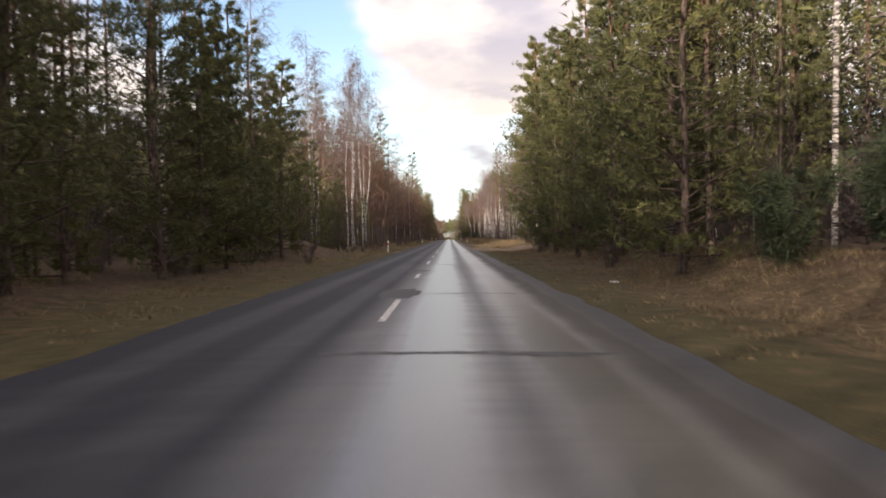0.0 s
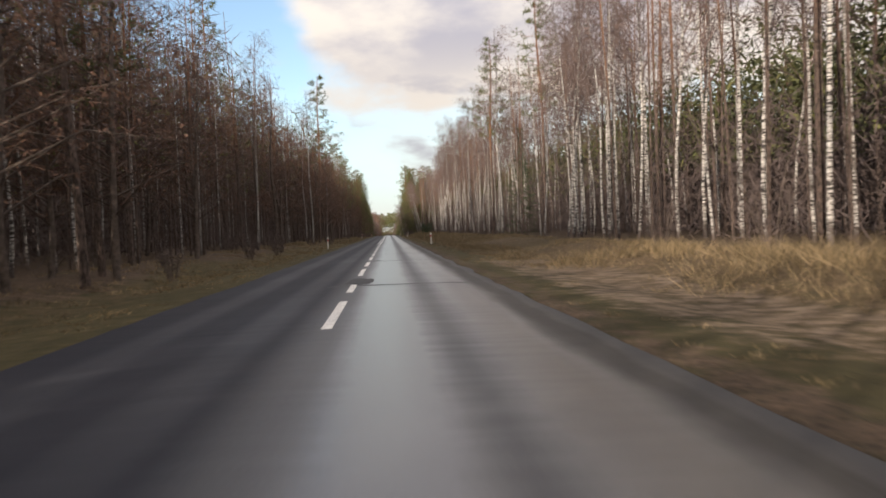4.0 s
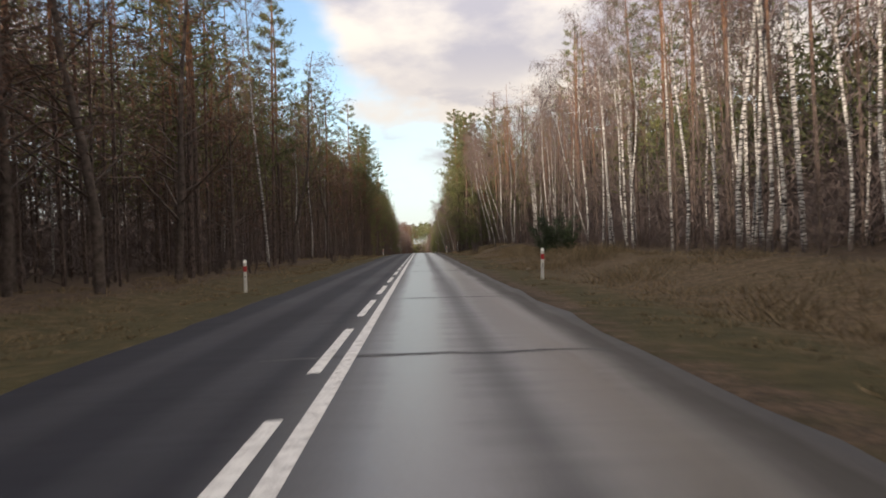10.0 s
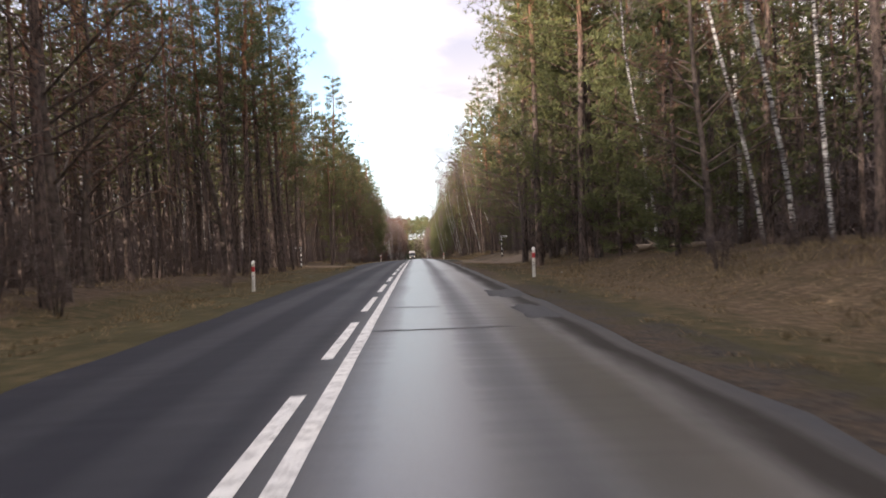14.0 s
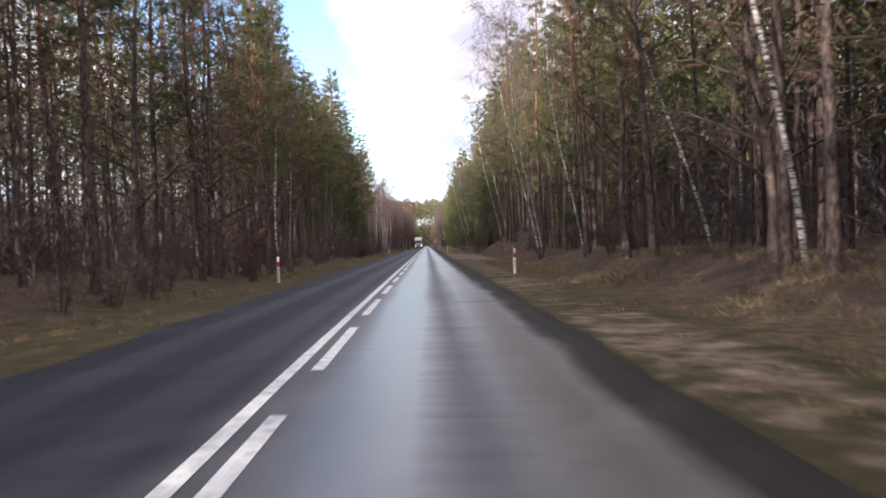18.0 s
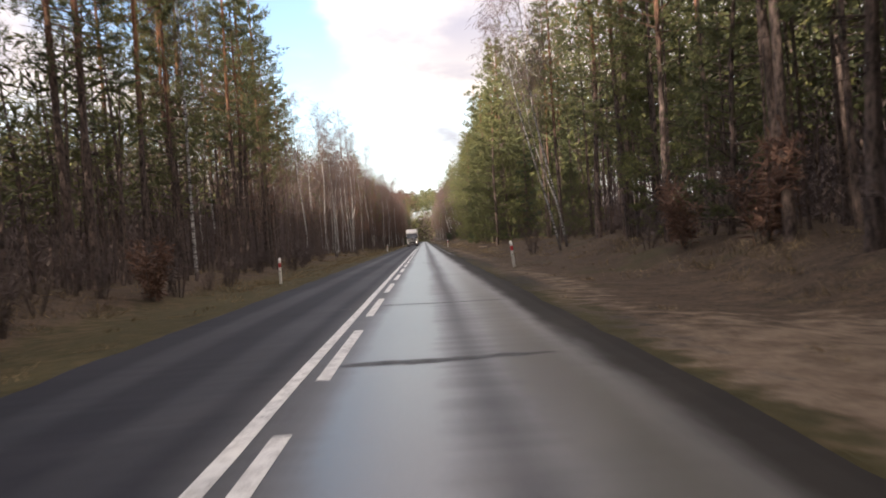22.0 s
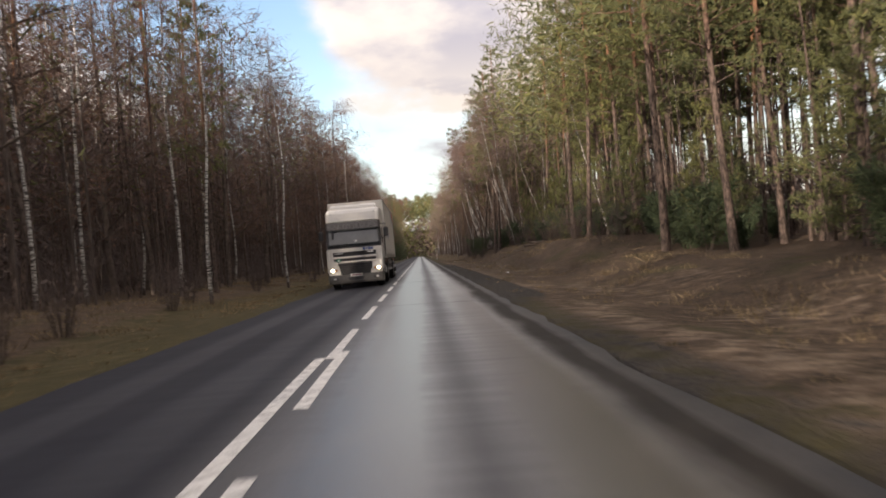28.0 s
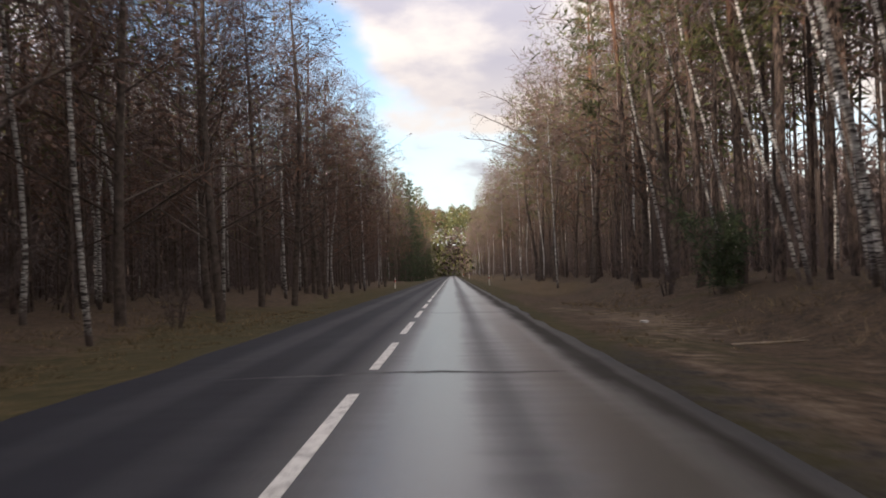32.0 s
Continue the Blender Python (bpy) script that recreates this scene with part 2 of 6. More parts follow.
def ground_material():
    m = Mat("verge_and_forest_floor", 0.95, 0.15)
    fine, mid, big = m.noise(14, 6), m.noise(2.2, 5), m.noise(0.35, 4)
    blades = m.noise(9, 5, (1, 0.45, 1))
    green = m.ramp(mid, (0.3, (0.034, 0.033, 0.015)), (0.52, (0.058, 0.051, 0.023)), (0.72, (0.100, 0.077, 0.038)))
    green = m.mix(m.math("MULTIPLY", blades, 0.5), green, (0.082, 0.064, 0.032))
    dry = m.ramp(blades, (0.3, (0.068, 0.048, 0.029)), (0.52, (0.125, 0.087, 0.052)), (0.72, (0.21, 0.149, 0.090)))
    grass = m.mix(m.span(m.math("ADD", m.attr("dry"), m.math("MULTIPLY", m.math("SUBTRACT", mid, 0.5), 1.5)), 0.1, 1.0), green, dry)
    litter = m.ramp(m.math("ADD", m.math("MULTIPLY", fine, 0.6), m.math("MULTIPLY", mid, 0.4)), (0.36, (0.034, 0.027, 0.021)), (0.5, (0.080, 0.057, 0.039)), (0.66, (0.150, 0.104, 0.068)))
    moss = m.mix(m.span(big, 0.55, 0.70, 0.0, 0.6), litter, (0.058, 0.055, 0.023))
    sand = m.ramp(m.math("ADD", m.math("MULTIPLY", fine, 0.4), m.math("MULTIPLY", mid, 0.6)), (0.3, (0.084, 0.060, 0.041)), (0.5, (0.162, 0.120, 0.084)), (0.7, (0.264, 0.206, 0.150)))
    tar = m.ramp(fine, (0.3, (0.017, 0.016, 0.016)), (0.7, (0.066, 0.058, 0.050)))
    ragged = m.math("MULTIPLY", m.math("SUBTRACT", mid, 0.5), 1.0)
    def w(name, a=0.3, b=0.7):
        return m.span(m.math("ADD", m.attr(name), ragged), a, b)
    c = m.mix(w("wood"), grass, moss)
    c = m.mix(w("sand"), c, sand)
    c = m.mix(w("tar"), c, tar)
    m.color(c)
    m.bump(m.math("ADD", m.math("MULTIPLY", fine, 0.6), mid), 1.0, 0.09)
    return m.m


def birch_bark():
    m = Mat("white_birch_bark", 0.7, 0.25)
    band = m.noise(3.2, 4, (1.2, 1.2, 5.5), local=True)
    blot = m.noise(1.1, 4, (1.5, 1.5, 1.0), local=True)
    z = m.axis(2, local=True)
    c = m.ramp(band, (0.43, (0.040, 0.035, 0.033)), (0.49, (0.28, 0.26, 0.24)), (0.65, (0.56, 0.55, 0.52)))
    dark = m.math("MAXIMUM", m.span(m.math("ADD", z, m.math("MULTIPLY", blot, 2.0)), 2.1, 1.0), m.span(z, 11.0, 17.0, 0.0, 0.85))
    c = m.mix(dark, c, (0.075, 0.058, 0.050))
    c = m.mix(m.span(blot, 0.55, 0.7, 0.0, 0.8), c, (0.09, 0.075, 0.065))
    m.color(c).bump(band, 0.4, 0.01)
    return m.m


def pine_bark():
    m = Mat("scots_pine_bark", 0.9, 0.15)
    plate = m.noise(5, 5, (3, 3, 0.9), local=True)
    z = m.axis(2, local=True)
    low = m.ramp(plate, (0.36, (0.032, 0.026, 0.023)), (0.64, (0.150, 0.112, 0.094)))
    top = m.ramp(plate, (0.3, (0.12, 0.060, 0.034)), (0.7, (0.25, 0.128, 0.070)))
    m.color(m.mix(m.span(m.math("ADD", z, m.math("MULTIPLY", plate, 3.0)), 8.0, 15.0), low, top)).bump(plate, 0.8, 0.03)
    return m.m


def leaf_material(name, stops, spread=0.35):
    m = Mat(name, 0.75, 0.2)
    f = m.math("ADD", m.math("MULTIPLY", m.island(), 1 - spread), m.math("MULTIPLY", m.rand(), spread))
    m.color(m.ramp(f, *stops))
    return m.m


ASPHALT = asphalt_material()
GROUND = ground_material()
BIRCH = birch_bark()
PINE = pine_bark()
TWIG = leaf_material("purple_brown_twigs", ((0.0, (0.084, 0.064, 0.061)), (0.5, (0.122, 0.089, 0.080)), (1.0, (0.182, 0.134, 0.113))))
NEEDLE = leaf_material("pine_needles", ((0.0, (0.056, 0.068, 0.038)), (0.5, (0.098, 0.107, 0.044)), (1.0, (0.185, 0.178, 0.060))))
SPRUCE_NEEDLE = leaf_material("spruce_needles", ((0.0, (0.029, 0.043, 0.026)), (0.6, (0.055, 0.074, 0.038)), (1.0, (0.096, 0.118, 0.053))))
OAK_LEAF = leaf_material("withered_brown_leaves", ((0.0, (0.075, 0.048, 0.040)), (0.5, (0.131, 0.077, 0.057)), (1.0, (0.200, 0.119, 0.077))))
BRUSH = leaf_material("brown_brush", ((0.0, (0.070, 0.056, 0.054)), (0.5, (0.098, 0.076, 0.070)), (1.0, (0.138, 0.107, 0.094))))
DRY_GRASS = leaf_material("dry_grass", ((0.0, (0.075, 0.062, 0.031)), (0.5, (0.160, 0.120, 0.068)), (1.0, (0.33, 0.245, 0.140))), 0.0)
DARK_BARK = plain("dark_rough_bark", (0.096, 0.077, 0.065), 0.9, 0.15, vary=0.5, scale=5)
LINE = None


def line_material():
    m = Mat("worn_road_paint", 0.6, 0.35)
    worn = m.noise(7, 7, rough=0.7)
    grit = m.noise(45, 3)
    far = m.span(m.axis(1), 70, 118, 0.10, 0.0)
    f = m.math("SUBTRACT", m.math("ADD", m.math("MULTIPLY", worn, 0.7), m.math("MULTIPLY", grit, 0.3)), far)
    m.color(m.ramp(f, (0.30, (0.06, 0.06, 0.06)), (0.38, (0.34, 0.33, 0.32)), (0.55, (0.72, 0.71, 0.68))))
    return m.m


LINE = line_material()
SEAL = plain("dark_bitumen_seal", (0.024, 0.024, 0.027), 0.62, 0.4, vary=0.3, scale=3)
PATCH = plain("fresh_asphalt_patch", (0.040, 0.040, 0.044), 0.75, 0.35, vary=0.3, scale=12)
WHITE_PLASTIC = plain("weathered_white_plastic", (0.70, 0.68, 0.61), 0.5, 0.35, vary=0.16, scale=4)
RED_FILM = plain("red_reflective_film", (0.42, 0.030, 0.034), 0.35, 0.5)
BLACK_INK = plain("black_lettering", (0.02, 0.02, 0.022), 0.6)

# ---------------------------------------------------------------- the lie of the land


def grade_height(y):
    """Height of the road's middle: level, then over a long crest and gently down."""
    if y < 330:
        return 0.0
    if y < 460:
        return -0.024 * (y - 330) ** 2 / 260
    rise = min(1.0, max(0.0, (y - 1180) / 320))
    return -1.56 - 0.024 * (min(y, 1150) - 460) + 17.0 * rise


def bump01(v, a, b, soft):
    """1 between a and b, falling to 0 over soft on both sides."""
    if v < a:
        u = max(0.0, 1 - (a - v) / soft)
    elif v > b:
        u = max(0.0, 1 - (v - b) / soft)
    else:
        return 1.0
    return u * u * (3 - 2 * u)


HALF = 3.28      # half the carriageway
CROWN = 0.018


def road_height(x, y):
    return grade_height(y) - CROWN * abs(x)


def bank(side, y):
    """How high the ground stands where the trees begin, beside the road."""
    if side > 0:
        h = 0.75 + 0.35 * noise.noise((0.013 * y, 3.1, 0)) - 0.3 * bump01(y, 80, 335, 15)
        h += 1.5 * bump01(y, 527, 542, 11)
        h += 0.55 * bump01(y, 745, 800, 16) + 0.25 * bump01(y, 745, 830, 20) - 0.35 * bump01(y, 690, 732, 12)
    else:
        h = 0.35 + 0.35 * noise.noise((0.013 * y, 9.7, 0))
        h += 1.1 * bump01(y, 54, 66, 10)
        h -= 0.3 * bump01(y, 405, 445, 15)
    return h


def ground_height(x, y):
    a, side = abs(x), (1 if x > 0 else -1)
    e = road_height(HALF, y)
    if a < HALF:
        return road_height(x, y) - 0.08
    d = a - HALF
    if d < 0.01:
        return e - 0.08
    shoulder = -0.05 - 0.10 * min(1, d / 3.0) - 0.10 * bump01(d, 3.2, 4.2, 1.6)
    u = min(1.0, max(0.0, (d - 3.8) / 4.6))
    rise = bank(side, y) * u * u * (3 - 2 * u)
    rough = 0.10 * noise.noise((0.35 * x, 0.30 * y, 1.7)) * min(1, max(0, (d - 1.0) / 2))
    rough += (0.05 + 0.08 * (bank(side, y) > 1.4)) * noise.noise((0.9 * x, 0.8 * y, 7.7)) * min(1, max(0, (d - 3.5) / 2))
    rough += 0.45 * noise.noise((0.05 * x, 0.045 * y, 5.1)) * min(1, max(0, (d - 7) / 10))
    fade = max(0.0, 1 - max(0.0, a - 60) / 60)
    return e + shoulder + (rise + rough) * fade

# ---------------------------------------------------------------- mesh helpers


def mesh_of(name, verts, faces, material=None, smooth=False):
    me = bpy.data.meshes.new(name)
    me.from_pydata([tuple(v) for v in verts], [], faces)
    me.update()
    for m in (material if isinstance(material, (list, tuple)) else [material]):
        if m:
            me.materials.append(m)
    if smooth:
        me.polygons.foreach_set("use_smooth", [True] * len(me.polygons))
    return me


def put(name, me, parent=None, m=None, label="", kind=""):
    ob = new(name, me)
    if parent:
        ob.parent = parent
    if m is not None:
        ob.matrix_basis = m
    return tagged(ob, label, kind=kind)


def part(name, bm, material, parent, label="", smooth=False):
    """One bmesh as one mesh object under a thing or a part."""
    me = bpy.data.meshes.new(name)
    bm.normal_update()
    bm.to_mesh(me)
    bm.free()
    me.materials.append(material)
    if smooth:
        me.polygons.foreach_set("use_smooth", [True] * len(me.polygons))
    ob = new(name, me)
    ob.parent = parent
    return tagged(ob, label)


def box(sx, sy, sz, at=(0, 0, 0), bevel=0.0, segments=2):
    """A bmesh box of that size round the point at, with rounded edges."""
    bm = bmesh.new()
    bmesh.ops.create_cube(bm, size=1.0)
    bmesh.ops.scale(bm, vec=(sx, sy, sz), verts=bm.verts)
    if bevel:
        bmesh.ops.bevel(bm, geom=list(bm.edges), offset=bevel, segments=segments, affect="EDGES", profile=0.5)
    bmesh.ops.translate(bm, vec=at, verts=bm.verts)
    return bm


def drum(radius, depth, at=(0, 0, 0), axis="Z", sides=20, top=None, bevel=0.0):
    bm = bmesh.new()
    bmesh.ops.create_cone(bm, cap_ends=True, segments=sides, radius1=radius, radius2=radius if top is None else top, depth=depth)
    if bevel:
        rims = [e for e in bm.edges if len(e.link_faces) == 2 and any(len(f.verts) > 4 for f in e.link_faces)]
        bmesh.ops.bevel(bm, geom=rims, offset=bevel, segments=2, affect="EDGES")
    if axis == "X":
        bmesh.ops.rotate(bm, matrix=Matrix.Rotation(math.pi / 2, 3, "Y"), verts=bm.verts)
    elif axis == "Y":
        bmesh.ops.rotate(bm, matrix=Matrix.Rotation(math.pi / 2, 3, "X"), verts=bm.verts)
    bmesh.ops.translate(bm, vec=at, verts=bm.verts)
    return bm


def merged(*bms):
    whole = bmesh.new()
    for bm in bms:
        me = bpy.data.meshes.new("piece")
        bm.to_mesh(me)
        bm.free()
        whole.from_mesh(me)
        bpy.data.meshes.remove(me)
    return whole


class Soup:
    """Vertices and faces gathered for one mesh."""

    def __init__(self):
        self.v, self.f, self.k, self.mat = [], [], 0, []

    def add(self, verts, faces):
        k = self.k
        self.v.extend(verts)
        self.f.extend([tuple(i + k for i in f) for f in faces])
        self.k += len(verts)

    def tube(self, pts, radii, sides=5):
        k, n = self.k, len(pts)
        for i, (p, r) in enumerate(zip(pts, radii)):
            d = (Vector(pts[min(i + 1, n - 1)]) - Vector(pts[max(i - 1, 0)])).normalized()
            a = d.orthogonal().normalized()
            b = d.cross(a)
            for s in range(sides):
                t = 2 * math.pi * s / sides
                self.v.append(tuple(Vector(p) + (a * math.cos(t) + b * math.sin(t)) * r))
        for i in range(n - 1):
            for s in range(sides):
                self.f.append((k + i * sides + s, k + i * sides + (s + 1) % sides, k + (i + 1) * sides + (s + 1) % sides, k + (i + 1) * sides + s))
        self.k += n * sides

    def sliver(self, p, q, w, rng):
        """A thin twig or needle spray: one long triangle from p to q."""
        p, q = Vector(p), Vector(q)
        d = q - p
        side = d.cross(Vector((rng.uniform(-1, 1), rng.uniform(-1, 1), rng.uniform(-1, 1)))).normalized() * w
        k = self.k
        m = p + d * 0.3
        self.v.extend([tuple(m - side * 1.3), tuple(q), tuple(p + side)])
        self.f.append((k, k + 1, k + 2))
        self.k += 3

    def mesh(self, name, material, smooth=False):
        return mesh_of(name, self.v, self.f, material, smooth)


def rand_dir(rng, flat=1.0):
    while True:
        v = Vector((rng.uniform(-1, 1), rng.uniform(-1, 1), rng.uniform(-1, 1) * flat))
        if 0.1 < v.length < 1:
            return v.normalized()


# ---------------------------------------------------------------- road and ground
Y0, Y1 = -70.0, 1150.0


def build_ground():
    xs = [0.0, HALF, HALF + 0.02]
    d = 0.35
    x = HALF + 0.02
    while x < 75:
        x += d
        d = d * 1.045 if x < 30 else d * 1.3
        xs.append(x)
    xs += [110, 180, 400, 1200, 4000]
    xs = sorted({-v for v in xs} | set(xs))
    ys, y = [-3000, -800, -250], -90.0
    while y < 1160:
        ys.append(y)
        y += 1.6
    ys += [1180, 1260, 1500, 2200, 4200]
    verts = [(x, y, ground_height(x, y)) for y in ys for x in xs]
    nx = len(xs)
    faces = [(j * nx + i, j * nx + i + 1, (j + 1) * nx + i + 1, (j + 1) * nx + i) for j in range(len(ys) - 1) for i in range(nx - 1)]
    me = mesh_of("ground", verts, faces, GROUND, True)
    wood, sand, tar, dry = [], [], [], []
    for x, y, _ in verts:
        a, d = abs(x), abs(x) - HALF
        edge = 6.4 + 1.4 * noise.noise((0.06 * y, 2.0 if x > 0 else 7.0, 0))
        edge += -1.7 + 0.6 * bump01(y, 100, 410, 20) if x < 0 else 2.0 * bump01(y, 76, 335, 10) - 1.8 * bump01(y, 448, 620, 12)
        w = min(1, max(0, (d - edge + 1) / 2.5))
        s, tr = 0.0, 0.0
        if x > 0:
            # sandy lay-bys and the trodden strip along the edge of the asphalt
            s = max(s, 0.95 * bump01(y, 76, 92, 8) * bump01(d, 1.0, 6.0, 2.0))
            s = max(s, 0.55 * bump01(y, 112, 132, 10) * bump01(d, 1.6, 4.2, 1.2))
            s = max(s, (0.34 + 0.75 * noise.noise((0.30 * x, 0.35 * y, 4))) * bump01(y, 414, 444, 6) * bump01(d, 0.9, 9.0, 2.0), 0.95 * bump01(y, 411, 420, 4) * bump01(d, 1.6, 6.0, 1.5), 0.75 * bump01(y, 416, 440, 5) * bump01(d, 1.9, 2.9, 0.8))
            s = max(s, (0.46 + 0.3 * noise.noise((0.5 * x, 0.12 * y, 14))) * bump01(y, 445, 800, 10) * bump01(d, 0.5, 1.5, 0.9))
            s = max(s, 0.8 * bump01(y, 515, 552, 8) * bump01(d, 0.8, 3.6, 1.2))
            s = max(s, (0.30 + 0.4 * noise.noise((0.4 * x, 0.2 * y, 24))) * bump01(y, 690, 722, 10) * bump01(d, 2.0, 6.0, 2.0))
            s = max(s, (0.40 + 0.4 * noise.noise((0.4 * x, 0.2 * y, 34))) * bump01(y, 735, 820, 8) * bump01(d, 1.4, 4.0, 1.6))
            tr = max(tr, (0.72 + 0.6 * noise.noise((0.7 * x, 0.5 * y, 19))) * bump01(y, 416, 434, 4) * bump01(d, 0, 0.9, 0.7), 0.6 * bump01(y, 430, 445, 3) * bump01(d, 2.5, 5.5, 1.5) * (0.5 + noise.noise((0.6 * x, 0.6 * y, 9))))
            tr = max(tr, 0.5 * bump01(y, 345, 372, 5) * bump01(d, 0, 1.2, 0.4), (1.15 + 0.5 * noise.noise((0.5 * x, 0.3 * y, 29))) * bump01(y, 718, 778, 6) * bump01(d, 0.3, 1.0, 0.5))
            tr = max(tr, (0.48 + 0.4 * noise.noise((0.5 * x, 0.14 * y, 39))) * bump01(y, 560, 800, 20) * bump01(d, 0, 0.7, 0.8), 0.32 * bump01(y, 505, 545, 8) * bump01(d, 0.2, 1.2, 0.7))
            w = max(w, 0.62 * bump01(y, 90, 412, 8) * bump01(d, 0, 0.5, 0.6) * (1 + 0.5 * noise.noise((0.4 * x, 0.2 * y, 51))))
            w = max(w, 0.8 * bump01(y, 525, 545, 8) * bump01(d, 4, 30, 1.5), 0.8 * bump01(y, 730, 800, 10) * bump01(d, 4, 30, 1.5), 0.82 * bump01(y, 556, 835, 15) * bump01(d, 1.2, 30, 1.4))
        else:
            s = max(s, 1.0 * bump01(y, 430 - 0.35 * d, 440 + 0.2 * d, 3) * bump01(d, 0.0, 40, 1.0))
            s = max(s, 0.42 * bump01(y, 72, 78, 4) * bump01(d, 0.2, 4, 1.5))
        q = bump01(d, 3.8 + 0.9 * noise.noise((0.07 * y, 5.0, 0)), 7.5 + (2.0 * bump01(y, 76, 335, 10) if x > 0 else 0), 3.4) * (0.85 if x > 0 else 0.4) * (0.85 + 0.3 * noise.noise((0.2 * x, 0.05 * y, 44))) * (1 - (0.6 * bump01(y, 610, 830, 20) if x > 0 else 0))
        wood.append(w), sand.append(s), tar.append(tr), dry.append(q)
    for key, vals in (("wood", wood), ("sand", sand), ("tar", tar), ("dry", dry)):
        at = me.attributes.new(key, "FLOAT", "POINT")
        at.data.foreach_set("value", vals)
    return tagged(new("ground", me), "grass verges, sandy lay-bys and leaf-strewn forest floor", "ground", kind="structure")


def strip(x0, x1, y0, y1, lift, step=4.0, ragged=0.0, seed=0.0, cols=2):
    """A ribbon of the road's surface, following its crown and crest."""
    n = max(2, int((y1 - y0) / step) + 1)
    vs, fs = [], []
    for j in range(n):
        y = y0 + (y1 - y0) * j / (n - 1)
        for i in range(cols):
            x = x0 + (x1 - x0) * i / (cols - 1)
            if ragged and i in (0, cols - 1):
                x += ragged * noise.noise((0.7 * y, seed + 11.0 * i, 0.3)) + 0.5 * ragged * noise.noise((2.6 * y, seed + 5.0 * i, 0.3))
            vs.append((x, y, road_height(x, y) + lift))
    for j in range(n - 1):
        for i in range(cols - 1):
            fs.append((j * cols + i, j * cols + i + 1, (j + 1) * cols + i + 1, (j + 1) * cols + i))
    return vs, fs


def build_road():
    n = int((Y1 - Y0) / 1.0)
    cols = [-1, -0.985, -0.66, -0.33, 0, 0.33, 0.66, 0.985, 1]
    vs, fs = [], []
    for j in range(n + 1):
        y = Y0 + (Y1 - Y0) * j / n
        for c in cols:
            x = c * HALF
            if abs(c) > 0.9:
                wob = 0.16 * noise.noise((0.30 * y, c * 3, 0)) + 0.10 * noise.noise((1.1 * y, c * 9, 0))
                x += math.copysign(1, c) * (wob + (0.75 * bump01(y, 412, 440, 10) if c < 0 else 0.25 * bump01(y, 0, 60, 20)))
            vs.append((x, y, road_height(x, y) - (0.12 if abs(c) == 1 else 0.0)))
    k = len(cols)
    for j in range(n):
        for i in range(k - 1):
            fs.append((j * k + i, j * k + i + 1, (j + 1) * k + i + 1, (j + 1) * k + i))
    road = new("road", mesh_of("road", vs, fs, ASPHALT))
    return tagged(road, "worn two-lane asphalt road with polished wheel tracks", "road", kind="structure")


ground = build_ground()
road = build_road()


def paint(x0, x1, y0, y1, name="lane_dash"):
    s = Soup()
    s.add(*strip(x0, x1, y0, y1, 0.005, 2.0, 0.008, y0))
    return put(name, s.mesh(name, LINE), road)


# the line down the middle: worn dashes, then a line that one side may cross, then dashes again
PERIOD, DASH = 6.207, 4.1
for k in range(-8, 17):
    y = 4.65 + PERIOD * k
    if k % 2 == 0 and k != 10:
        continue
    paint(-0.055, 0.055, y, y + (DASH if k % 4 == 1 else 2.6))
for k in range(17, 28):
    paint(-0.07, 0.07, 4.65 + PERIOD * k, 4.65 + PERIOD * k + DASH)
for k in range(28, 66):
    paint(-0.305, -0.175, 4.65 + PERIOD * k, 4.65 + PERIOD * k + DASH)
for k in range(24):
    a = 178.5 + 10 * k
    paint(-0.045, 0.09, a, min(a + 10, 414.5), "solid_line")
for k in range(11):
    paint(-0.165, 0.09, 418.4 + 2.0 * k, 419.4 + 2.0 * k, "wide_dash")
for k in range(70, 113):
    paint(0.055, 0.185, 5.3 + PERIOD * k, 5.3 + PERIOD * k + DASH)
for k in range(27):
    a = 437.0 + 10 * k
    paint(-0.20, -0.07, a, min(a + 10, 704), "solid_line")
for k in range(113, 180):
    paint(-0.065, 0.065, 2.45 + PERIOD * k, 2.45 + PERIOD * k + DASH)


def seal(y, x0, x1, width=0.22, slant=0.0):
    """A dark line of bitumen poured along a crack across the road, of uneven width."""
    n = max(8, int((x1 - x0) * 9))
    vs, fs = [], []
    for i in range(n + 1):
        x = x0 + (x1 - x0) * i / n
        m = y + slant * (x - x0) + 0.16 * noise.noise((0.9 * x, y, 0)) + 0.06 * noise.noise((4.0 * x, y, 2)) + 0.03 * noise.noise((11.0 * x, y, 6))
        end = min(1.0, 0.25 + 5.0 * min(i, n - i) / n)
        h = width * 0.5 * end * (0.8 + 0.5 * noise.noise((1.7 * x, y, 4)) + 0.35 * noise.noise((7.0 * x, y, 5)))
        for q in (m - h, m + h):
            vs.append((x, q, road_height(x, q) + 0.0035))
    for i in range(n):
        fs.append((2 * i, 2 * i + 2, 2 * i + 3, 2 * i + 1))
    put("tar_seal", mesh_of("tar_seal", vs, fs, SEAL), road)


